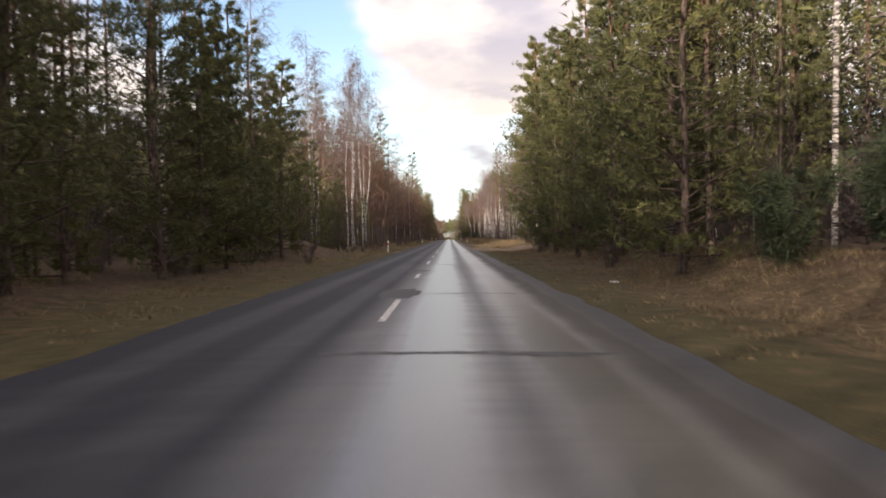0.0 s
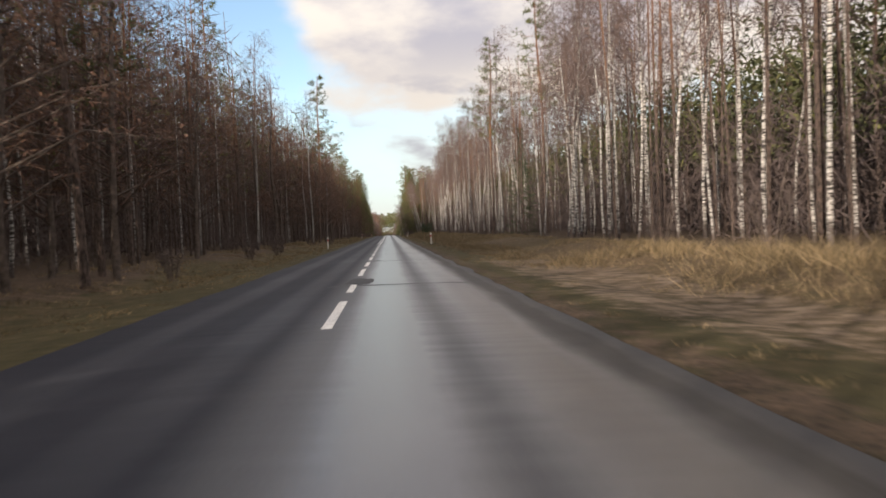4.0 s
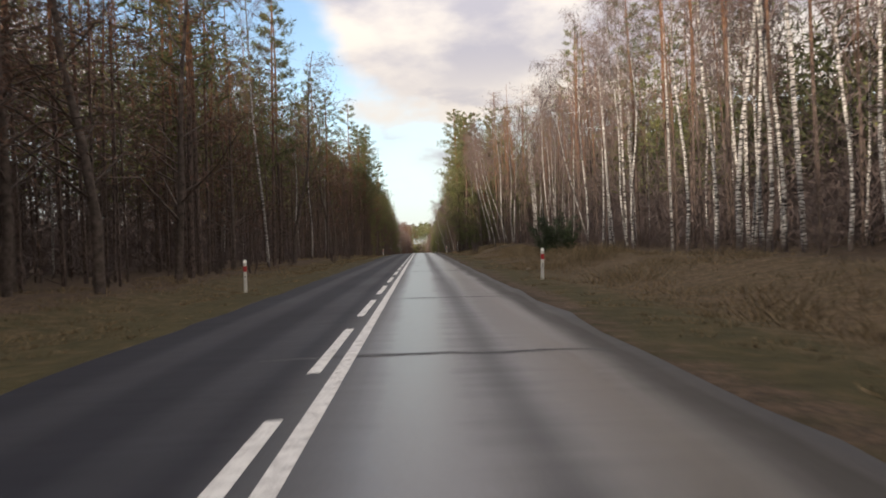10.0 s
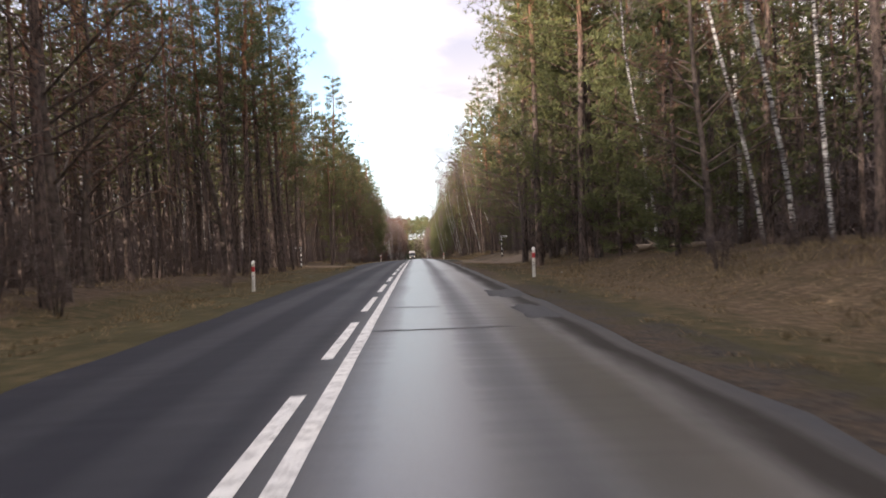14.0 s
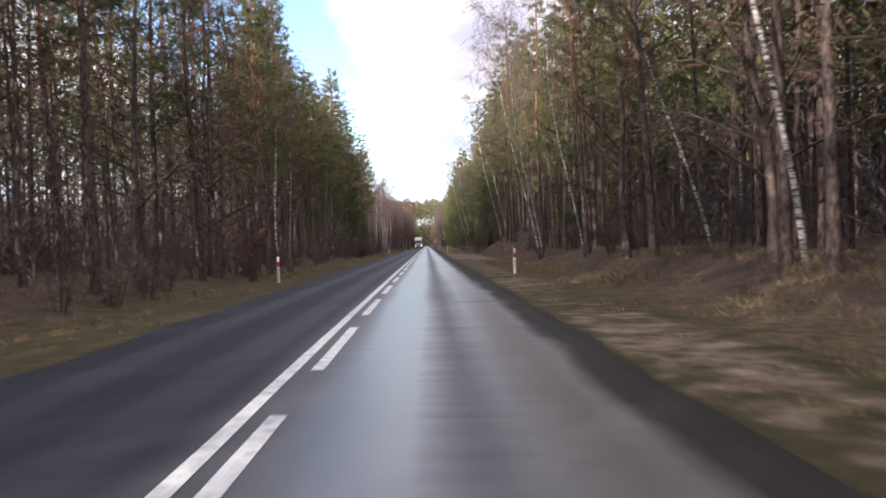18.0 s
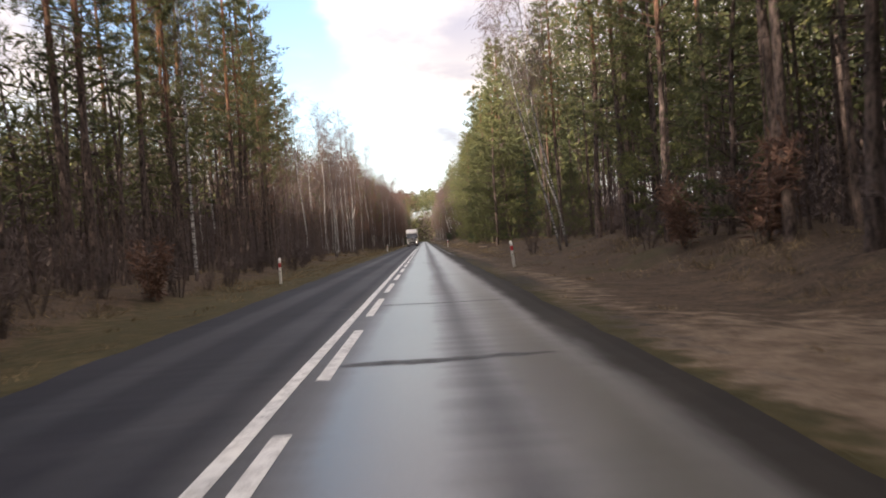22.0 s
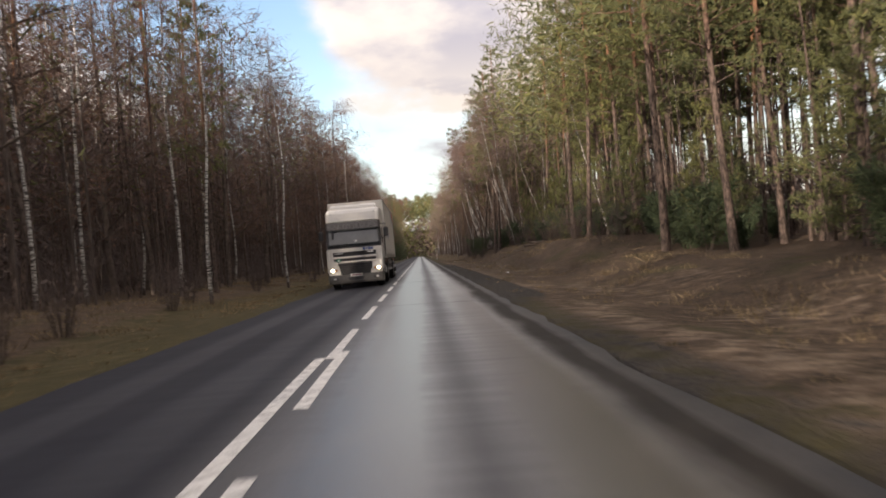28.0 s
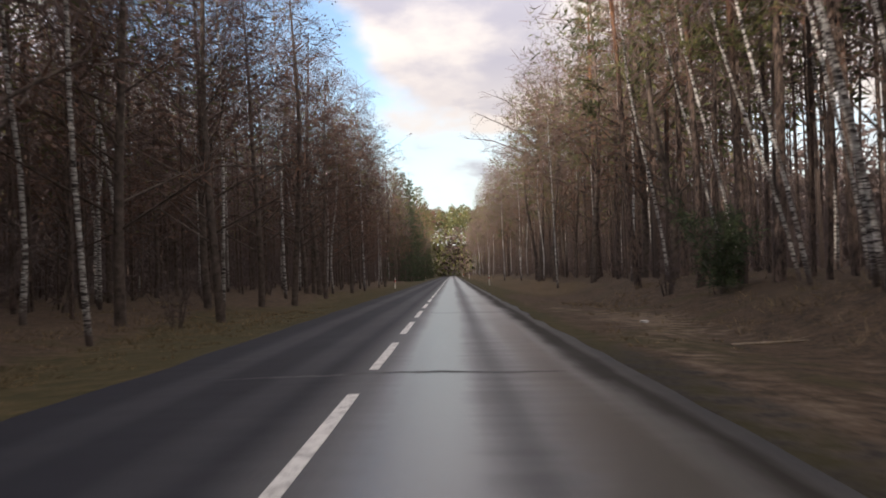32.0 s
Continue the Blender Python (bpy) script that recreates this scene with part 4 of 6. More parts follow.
for x, y, size, i in ((-8.6, 584, 0.86, 0), (-9.8, 588, 0.9, 2), (-8.9, 574, 0.95, 1), (-11, 579, 1.0, 0), (-9.4, 566, 1.0, 2), (-8.9, 552, 1.0, 1), (-10.5, 541, 1.05, 2), (-9.0, 531, 1.0, 1), (-9.6, 519, 1.0, 1),
                      (-8.8, 505, 1.0, 2), (-9.2, 470, 1.0, 1), (-8.8, 481, 0.95, 2), (-9.6, 458, 1.0, 1), (-9.3, 447, 0.95, 2), (-9.0, 494, 1.0, 0), (9.0, 399, 1.25, 1), (9.2, 408, 1.25, 2), (9.6, 391, 1.2, 1), (-8.9, 402, 1.15, 1), (-9.2, 410, 1.15, 2), (-9.2, 394, 1.15, 1), (-8.0, 594, 0.95, 1), (-9.2, 599, 1.0, 2), (-8.4, 604, 1.0, 1), (-10, 609, 1.0, 2), (-11.5, 596, 1.05, 1)):
    plant("full", x, y, 47 * y, size, i)
for x, y, size, i in ((7.7, 396, 1.3, 1), (8.0, 404.5, 1.25, 0), (8.6, 388, 1.2, 2)):
    plant("full", x, y, 29 * y, size, i)
for i in range(21):
    plant("full", 9.6 + 2.4 * math.sin(1.7 * i) ** 2, 446 + 7.6 * i, 61 * i, 0.95 + 0.1 * math.sin(2.1 * i), (i * 2) % 3)
for i in range(9):
    plant("full", 12.6 + 3.0 * math.sin(2.3 * i) ** 2, 707 + 6.2 * i, 53 * i, 1.1 + 0.08 * math.sin(1.9 * i), 1 + i % 2)
for i in range(16):
    plant("full", 16.0 + 5.0 * math.sin(2.7 * i) ** 2, 712 + 6.0 * i, 67 * i, 1.18 + 0.08 * math.sin(1.9 * i), i % 3)
for i in range(13):
    plant("oak" if i % 4 else "full", 9.8 + 2.2 * math.sin(1.4 * i) ** 2, 786 + 8.5 * i, 59 * i, 1.05 + 0.1 * math.sin(1.1 * i), 1)
for x, y, size in ((-7.6, 554, 1.0), (-8.7, 551, 1.1), (-8.9, 558, 1.0), (-8.4, 489, 0.9), (-9.1, 492, 1.0), (-8.2, 572, 0.8), (10.2, 566, 0.9), (9.8, 571, 0.7)):
    plant("beech", x, y, 37 * y, size)
for i in range(9):
    plant("full" if i % 2 else "pine", -12.0 - 6.0 * math.sin(1.7 * i) ** 2, 607 + 4.2 * i, 71 * i, 0.95 + 0.08 * math.sin(2.9 * i), i % 3)
for i in range(9):
    plant("small", 12.0 + 3.0 * math.sin(2.1 * i) ** 2, 603 + 4.4 * i, 77 * i, 0.85 + 0.25 * math.sin(1.7 * i) ** 2)
for i in range(26):
    plant("small", 13.2 + 3.6 * math.sin(2.3 * i) ** 2 + (1.2 if i < 12 else 0), 702 + 3.8 * i, 91 * i, 0.8 + 0.3 * math.sin(1.3 * i) ** 2)
for i in range(46):
    plant("bush", -7.9 - 1.6 * math.sin(2.6 * i) ** 2, 446 + 3.9 * i + 1.2 * math.sin(5 * i), 83 * i, 0.7 + 0.5 * math.sin(1.3 * i) ** 2)
for i in range(18):
    plant(("bush", "bush", "sapling")[i % 3], 11.2 + 2.6 * math.sin(2.2 * i) ** 2, 738 + 3.1 * i, 83 * i, 0.85 + 0.25 * math.sin(1.3 * i) ** 2)
for i in range(26):
    plant("birch" if i % 3 == 2 else "oak", -7.5 - 1.8 * math.sin(1.9 * i) ** 2, 772 + 5.1 * i, 61 * i, 1.04 + 0.1 * math.sin(2.9 * i))
plant("oak", 12.5, 424.5, 100, 1.15, 1)
plant("oak", 13.0, 436, 200, 1.1, 0)
plant("sapling", 10.8, 311.0, 20, 1.0, 1)
plant("sapling", 12.0, 312.0, 90, 0.95, 0)
plant("sapling", 10.0, 312.4, 150, 0.75, 1)
plant("birch", -9.4, 503.5, 40, 1.0, 0)


def setback(y):
    """How much farther from the road the birch wood begins along its stretch."""
    return 2.4 * bump01(y, 74, 335, 10)


rng = random.Random(7)
for side, a, b, mixed in WOODS:
    for key, per in mixed.items():
        for _ in range(round(per * (b - a) / 100)):
            for attempt in range(12):
                y = rng.uniform(a, b)
                near = 8.6 if side < 0 else 9.4 + 4.2 * bump01(y, 703, 778, 8) + setback(y)
                lo, hi = {"young": (0.0, 5), "bush": (-1.6, 6), "lean": (0.9, 3.5), "spruce": (0, 6), "sapling": (-0.5, 6)}.get(key, (0.2, 12))
                x = side * (HALF + near - 3.2 + lo + (hi - lo) * rng.random() ** 1.2 + 0.8 * noise.noise((0.05 * y, side * 4.0, 0)))
                if all((x - p) ** 2 + (y - q) ** 2 > 1.6 for p, q in PLANTED[-400:]):
                    break
            # leaning birches bend towards the road
            turn = rng.uniform(-25, 25) + (0 if side > 0 else 180) if key == "lean" else rng.uniform(0, 360)
            plant(key, x, y, turn, rng.uniform(0.85, 1.12) * (1 - 0.2 * bump01(y, 64, 104, 10) if side > 0 and key == "birch" else 1) * (1 - 0.17 * bump01(y, 612, 690, 12) if side < 0 else 1 + 0.0),
                  tilt=(rng.gauss(0, 1.3), rng.gauss(0, 1.3)))


def limb_tree(x, y, height, limbs, seed):
    """A bare broadleaf tree whose long limbs reach out over the road."""
    rng = random.Random(seed)
    wood, crown = Soup(), Soup()
    stem = bent((0, 0, -0.3), (0.5, 0.3, height), 0.03 * height, rng, 8)
    wood.tube(stem, [0.0135 * height * (1 - 0.9 * i / 7) + 0.015 for i in range(8)], 9)
    for z0, dx, dy, dz in limbs:
        p = along(stem, z0 / height)
        pts = [p, p + Vector((dx * 0.3, dy * 0.3, dz * 0.45)), p + Vector((dx * 0.65, dy * 0.6, dz * 0.8 + rng.uniform(-0.3, 0.3))), p + Vector((dx, dy, dz))]
        wood.tube(pts, [0.10, 0.075, 0.045, 0.012], 5)
        for k in range(16):
            u = rng.uniform(0.25, 1.0)
            a = along(pts, u)
            d = (Vector((dx, dy, dz)).normalized() * 0.8 + rand_dir(rng, 0.8)).normalized()
            b = a + d * rng.uniform(0.8, 2.0) * (1.2 - 0.5 * u)
            crown.tube([a, a.lerp(b, 0.5) + rand_dir(rng) * 0.08, b], [0.022, 0.015, 0.005], 3)
            for _ in range(5):
                c = a.lerp(b, rng.uniform(0.3, 1.0))
                crown.sliver(c, c + (d + rand_dir(rng)).normalized() * rng.uniform(0.3, 0.8), 0.010, rng)
    ob = new("spreading_tree")
    tagged(ob, "bare broadleaf tree with long limbs over the road", "tree")
    put("trunk", wood.mesh("trunk", DARK_BARK, True), ob)
    put("crown", crown.mesh("crown", DARK_BARK), ob)
    ob.matrix_basis = pose(x, y, ground_height(x, y) - 0.05)
    return ob


limb_tree(12.2, 434.0, 15, ((3.6, -6.5, -1.0, 0.3), (4.6, -8.5, 0.5, 2.0), (5.6, -7.5, -3.0, 1.5), (6.4, -9.0, 1.0, 3.5), (8.0, -6.0, -2.0, 3.0), (7.0, 4.0, 1.0, 2.0), (9.0, 3.0, -2.0, 3.0)), 5)
limb_tree(9.6, 873.0, 19, ((13.0, -6.5, 0.0, 4.0), (12.0, -7.5, 1.0, 2.6), (14.0, -5.0, -1.0, 4.5), (11.0, -5.5, 2.0, 2.5), (12.5, 4.0, 1.0, 3.0), (15.0, 2.5, -1.0, 3.0)), 6)


CANOPY, UNDERWOOD, BEYOND = 560000, 400000, 150000
CROWN_SETS = (("forest_crowns", "dark green pine crowns deep in the wood"), ("forest_twigs", "purple-brown bare crowns deep in the wood"),
              ("forest_brush", "dense brown brushwood deep in the wood"), ("far_wood", "closed brown and green wood farther back"))


def thicket(named, p, q, w, gen, material, category="forest"):
    """Very many thin sprays from p to q, w wide, as one mesh."""
    n = len(p)
    d = q - p
    side = np.cross(d, gen.normal(size=(n, 3)))
    side *= (w / np.maximum(1e-6, np.linalg.norm(side, axis=1)))[:, None]
    co = np.stack([p + 0.3 * d - 1.3 * side, q, p + side], 1).reshape(-1, 3).astype(np.float32)
    me = bpy.data.meshes.new(named[0])
    me.vertices.add(3 * n)
    me.vertices.foreach_set("co", co.ravel())
    me.loops.add(3 * n)
    me.loops.foreach_set("vertex_index", np.arange(3 * n, dtype=np.int32))
    me.polygons.add(n)
    me.polygons.foreach_set("loop_start", np.arange(0, 3 * n, 3, dtype=np.int32))
    me.update(calc_edges=True)
    me.materials.append(material)
    tagged(new(named[0], me), named[1], category, kind="stuff")


def deep_wood(side):
    """The trees farther in, past counting: stems, crowns and brush."""
    rng = random.Random(400 + side)
    stems, pale, crowns, twigs = Soup(), Soup(), Soup(), Soup()

    def greenness(y):
        if side < 0 and 44 < y < 104:
            return 0.85
        if side > 0 and y > 700:
            return 0.9 if y < 788 else 0.22
        for s, a, b, m in WOODS:
            if s == side and a <= y < b:
                green = m.get("pine", 1) + m.get("young", 0)
                return green / max(1, green + m.get("birch", 0) + m.get("oak", 0))
        return 0.5

    def layers(y):
        """Height of the brush, then foot and top of the canopy, then height of the wood beyond."""
        if side > 0:
            if 702 < y < 748:
                return 4.2, 10.5, 19, 4.5
            if 62 < y < 112:
                return 11.0, 5.0, 14.5, 12.0
            if 470 < y < 645:
                return 12.0, 6.0, 19, 14.0
            if 740 < y < 880:
                return 6.0, 8.5, 19, 4.0
            if 112 <= y < 345:
                return 7.0, 6.0, 18, 11.0
        else:
            if 44 < y < 102:
                return 9.0, 4.0, 9.5, 9.0
            if 498 < y < 574:
                return 6.0, 7.0, 18.0, 6.0
            if 574 <= y < 606:
                return 8.0, 3.5, 10.5, 8.0
            if 305 < y < 498:
                return 8.0, 6.0, 18.5, 6.5 if y < 430 else 8.0
            if 606 <= y < 690:
                return 10.0, 5.0, 14.5, 13.0
        return 15.0, 6.0, 19, 18.0

    def depth(y):
        """How far in the closed canopy goes: the wood is a thin belt in places."""
        if side > 0:
            return 11.0 if 645 < y < 885 else 24.0
        # left canopy made shallower from 305 to 430 to let the low sun in
        return 17.0 if 305 < y < 430 else 19.9 if 560 <= y < 606 else 24.0

    def behind_birches(y, d):
        """Lower pines stand behind the belt of birches."""
        return (side > 0) & (y > 100) & (y < 340) & (d > 18.5)

    y = -45.0
    while y < 1160:
        y += 0.40
        d = 8.0 + (36 if depth(y) > 20 else 20) * rng.random() ** 1.2 + (5 * bump01(y, 703, 775, 10) + setback(y) if side > 0 else 0)
        x = side * (HALF + d)
        g = ground_height(x, y) - 0.2
        low, foot, roof, back = layers(y)
        h = rng.uniform(0.76, 1.08) * (roof + 1)
        evergreen = rng.random() < greenness(y)
        if behind_birches(y, d):
            evergreen, h = True, h * 0.70
        lx, ly = rng.uniform(-0.7, 0.7), rng.uniform(-0.7, 0.7)
        r = rng.uniform(0.05, 0.12)
        top = Vector((x + lx, y + ly, g + h))
        (stems if evergreen or rng.random() < (0.75 if side > 0 else 0.85) else pale).tube([Vector((x, y, g)), Vector((x + lx * 0.3, y + ly * 0.6, g + h * 0.5)), top], [r, r * 0.75, 0.02], 4)
        for _ in range(24):
            c = top + Vector((rng.uniform(-1.7, 1.7), rng.uniform(-1.7, 1.7), -0.4 - abs(rng.gauss(0, 0.2 * h))))
            v = (rand_dir(rng, 0.6) + Vector((0, 0, 0.3))).normalized()
            (crowns if evergreen else twigs).sliver(c, c + v * rng.uniform(0.7, 1.6), 0.07 if evergreen else 0.03, rng)
    # the closed canopy between them, the brushwood under it and the wood beyond
    gen = np.random.default_rng(500 + side)
    line = np.arange(-200.0, 1300.0, 2.0)
    table = np.array([(*layers(v), greenness(v), ground_height(side * 20, v), setback(v) if side > 0 else 0.0, bump01(v, 703, 775, 10) if side > 0 else 0.0, depth(v)) for v in line])

    def at(col, yy):
        return table[np.clip(((yy + 200) / 2).astype(int), 0, len(line) - 1), col]

    def lumps(xx, yy):
        return np.sin(0.71 * xx + 1.3 * np.sin(0.23 * yy)) * np.sin(0.53 * yy + 0.9 * np.sin(0.31 * xx))

    def heading(n, flat, up):
        v = gen.normal(size=(n, 3)) * (1, 1, flat)
        v /= np.linalg.norm(v, axis=1)[:, None]
        v[:, 2] += up
        return v / np.linalg.norm(v, axis=1)[:, None]

    n = CANOPY
    y = gen.uniform(-30, 1120, n)
    if side < 0:
        pick = gen.random(n)
        y = np.where(pick < 0.18, gen.uniform(105, 410, n), np.where(pick < 0.30, gen.uniform(740, 900, n), y))
    d = 9.0 + at(8, y) * gen.random(n) + 6 * at(7, y) + at(6, y)
    foot, roof = at(1, y), at(2, y)
    out = (gen.random(n) < np.where(y > 770, 0.34, 0.22)) & (np.sin(0.11 * y + side) + 0.6 * np.sin(0.37 * y) > -0.5) & (y > (610 if side > 0 else 735))
    d = np.where(out, np.where(y > 838, 3.4, 4.9) + 5.0 * gen.random(n), d)      # crowns that lean out over the verge
    foot = np.where(out, np.maximum(foot, 8.0), foot)
    if side < 0:
        # deep canopy lowered here so that low sun reaches the right-hand crowns
        roof = roof - 3.5 * ((d > 17) & (y > 606) & (y < 735))
    low_pines = behind_birches(y, d)
    roof = np.where(low_pines, 12.5, roof)
    foot = np.where(low_pines, 4.5, np.where((y > 100) & (y < 340) & (side > 0), 8.5, foot))
    x = side * (HALF + d)
    u = gen.random(n)
    p = np.stack([x, y, at(5, y) + foot + (roof - foot) * u * (0.88 + 0.13 * lumps(0.8 * x, y))], 1)
    w = gen.uniform(0.025, 0.060, n) + 0.12 * np.maximum(0, (d - 13) / 20)
    w = np.where((side > 0) & (y > 440) & (y < 890) & ~out, 1.8 * w, w)
    green = (gen.random(n) < at(4, y)) | low_pines
    thin = (side > 0) & (y > 100) & (y < 340) & ~low_pines & (gen.random(n) < 0.55)
    thin |= (at(8, y) < 20) & ~out & (gen.random(n) < (0.05 if side > 0 else 0.12))      # a thin belt is no denser than the rest
    p, y, d, w, green = p[~thin], y[~thin], d[~thin], w[~thin], green[~thin]
    n = len(y)
    q = p + heading(n, 0.7, 0.3) * (gen.uniform(0.6, 1.5, n) * np.where(green, 0.65, 1.15))[:, None]
    thicket(CROWN_SETS[0], p[green], q[green], 1.05 * w[green], gen, NEEDLE)
    thicket(CROWN_SETS[1], p[~green], q[~green], (0.42 if side > 0 else 0.60) * w[~green], gen, TWIG)
    n = UNDERWOOD
    y = gen.uniform(-45, 1160, n)
    if side > 0:
        y = np.where(gen.random(n) < 0.28, gen.uniform(98, 345, n), y)
    d = 9 + np.where(at(8, y) < 20, 26, 37) * gen.random(n) ** 0.75 + 5.5 * at(7, y) + at(6, y)
    keep = (at(8, y) > 20) | (gen.random(n) < (0.5 if side > 0 else 1.0))
    y, d = y[keep], d[keep]
    n = len(y)
    x = side * (HALF + d)
    top = np.minimum(at(0, y), 1.6 + 14.4 * np.minimum(1, (d - 9) / 13))
    p = np.stack([x, y, at(5, y) - 0.1 + top * gen.random(n) ** 1.15], 1)
    q = p + heading(n, 0.8, 0.8) * gen.uniform(0.8, 2.0, n)[:, None]
    thicket(CROWN_SETS[2], p, q, gen.uniform(0.008, 0.022, n) + 0.085 * np.maximum(0, (d - 12) / 28), gen, BRUSH)
    # belt added farther back: fills the gaps and keeps low sun off the stems
    n = BEYOND
    y = gen.uniform(-160, 1250, n)
    x = side * gen.uniform(48, 95, n)
    u = gen.random(n) ** 0.9
    p = np.stack([x, y, at(5, y) + at(3, y) * u], 1)
    k = np.where(u < 0.6, 1.0, 0.6)
    q = p + heading(n, 0.7, 0.5) * (gen.uniform(2.0, 3.6, n) * k)[:, None]
    thicket(CROWN_SETS[3], p, q, gen.uniform(0.28, 0.55, n) * k, gen, BRUSH)
    for nm, s, mat, lab in (("forest_stems", stems, PINE, "dense dark pine stems deep in the wood"), ("birch_stems", pale, BIRCH, "pale thin birch stems deep in the wood"),
                            ("pine_tops", crowns, NEEDLE, "green tops of the pines deep in the wood"), ("bare_tops", twigs, TWIG, "bare brown tops of trees deep in the wood")):
        tagged(new(nm, s.mesh(nm, mat)), lab, "forest", kind="stuff")


deep_wood(1)
deep_wood(-1)


def closing_wood():
    """The wood that closes the view where the road bends away at its far end."""
    rng = random.Random(77)
    green, brown = Soup(), Soup()
    for _ in range(12000):
        x = rng.uniform(-55, 55)
        y = rng.uniform(1135, 1175) if abs(x) > 7 else rng.uniform(1152, 1180)
        z = ground_height(x, 1150) + 26 * rng.random() ** 0.85 * (0.75 + 0.4 * noise.noise((0.12 * x, 3, 0)))
        p = Vector((x, y, z))
        v = (rand_dir(rng, 0.6) + Vector((0, 0, 0.4))).normalized()
        (green if rng.random() < 0.5 + 0.5 * noise.noise((0.08 * x, 8, 0)) else brown).sliver(p, p + v * rng.uniform(1.0, 2.4), rng.uniform(0.25, 0.6), rng)
    tagged(new("far_pines", green.mesh("far_pines", NEEDLE)), "green pines closing the far end of the road", "forest", kind="stuff")
    tagged(new("far_birches", brown.mesh("far_birches", TWIG)), "brown bare trees closing the far end of the road", "forest", kind="stuff")


closing_wood()


def hill_wood():
    """The wood on the rise beyond the bend, seen over the trees that close the road."""
    gen = np.random.default_rng(88)
    n = 30000
    x = gen.uniform(-90, 90, n)
    y = 1430 + 90 * gen.random(n)
    lump = 0.82 + 0.16 * np.sin(0.31 * x + 1.2 * np.sin(0.11 * x)) * np.sin(0.17 * x + 2.0)
    z = 13.0 * np.minimum(1, (y - 1430) / 70) - 1 + 24 * lump * gen.random(n) ** 0.8
    p = np.stack([x, y, z], 1)
    v = gen.normal(size=(n, 3)) * (1, 1, 0.6) + (0, 0, 0.5)
    q = p + v / np.linalg.norm(v, axis=1)[:, None] * gen.uniform(1.2, 2.6, n)[:, None]
    w = gen.uniform(0.35, 0.75, n)
    green = np.sin(0.09 * x + 1.0) + gen.normal(size=n) * 0.5 > 0.1
    thicket(("hill_pines", "green pine wood on the rise beyond the bend"), p[green], q[green], w[green], gen, NEEDLE)
    thicket(("hill_birches", "yellow-brown bare wood on the rise beyond the bend"), p[~green], q[~green], w[~green], gen, OAK_LEAF)


hill_wood()


def grass_band(side):
    """Withered grass along the verge in clumps, tallest and driest towards the wood."""
    gen = np.random.default_rng(900 + side)
    want = 34000
    y = -5 + 835 * gen.random(want)
    d = 0.55 + 8.6 * gen.random(want) ** 0.85
    feet, tall, spread = [], [], []
    for yy, dd, luck, luck2 in zip(y, d, gen.random(want), gen.random(want)):
        x = side * (HALF + dd)
        if side > 0 and (bump01(yy, 408, 446, 4) + bump01(yy, 76, 90, 3) + bump01(yy, 515, 550, 4) * bump01(dd, 0, 4, 1) + 0.7 * bump01(yy, 560, 830, 10)) > luck2:
            continue
        if side < 0 and (bump01(yy, 427, 444, 2) > 0.3 or (dd > 3 and luck2 < 0.55)):
            continue
        clump = noise.noise((0.25 * x, 0.16 * yy, 6.0)) + 0.5 * noise.noise((0.9 * x, 0.7 * yy, 2.0))
        if clump + 0.40 < luck * (1.15 if dd < 2.5 else 0.75):
            continue
        rank = bump01(dd, 4.2, 8.0, 1.6) * (0.6 + 0.9 * bump01(yy, 96, 345, 12) if side > 0 else 0.55)
        feet.append((x, yy, ground_height(x, yy) - 0.02))
        tall.append(0.07 + 0.07 * min(1, dd / 3) + max(0.0, clump + 0.15) * 0.42 * rank)
        spread.append(0.10 + 0.14 * rank)
    feet, tall, spread = np.array(feet), np.array(tall), np.array(spread)
    k = 18
    p = np.repeat(feet, k, 0)
    tall, spread = np.repeat(tall, k), np.repeat(spread, k)
    n = len(p)
    off = gen.normal(size=(n, 2)) * spread[:, None]
    p[:, :2] += off
    v = np.concatenate([0.55 * gen.normal(size=(n, 2)) + 1.3 * off, np.ones((n, 1))], 1)
    q = p + v * (tall * gen.uniform(0.55, 1.3, n))[:, None]
    thicket(("dry_grass", "withered brown and green grass along the verge"), p, q, gen.uniform(0.0032, 0.0085, n), gen, DRY_GRASS, "grass")


grass_band(1)
grass_band(-1)

# ---------------------------------------------------------------- posts and signs


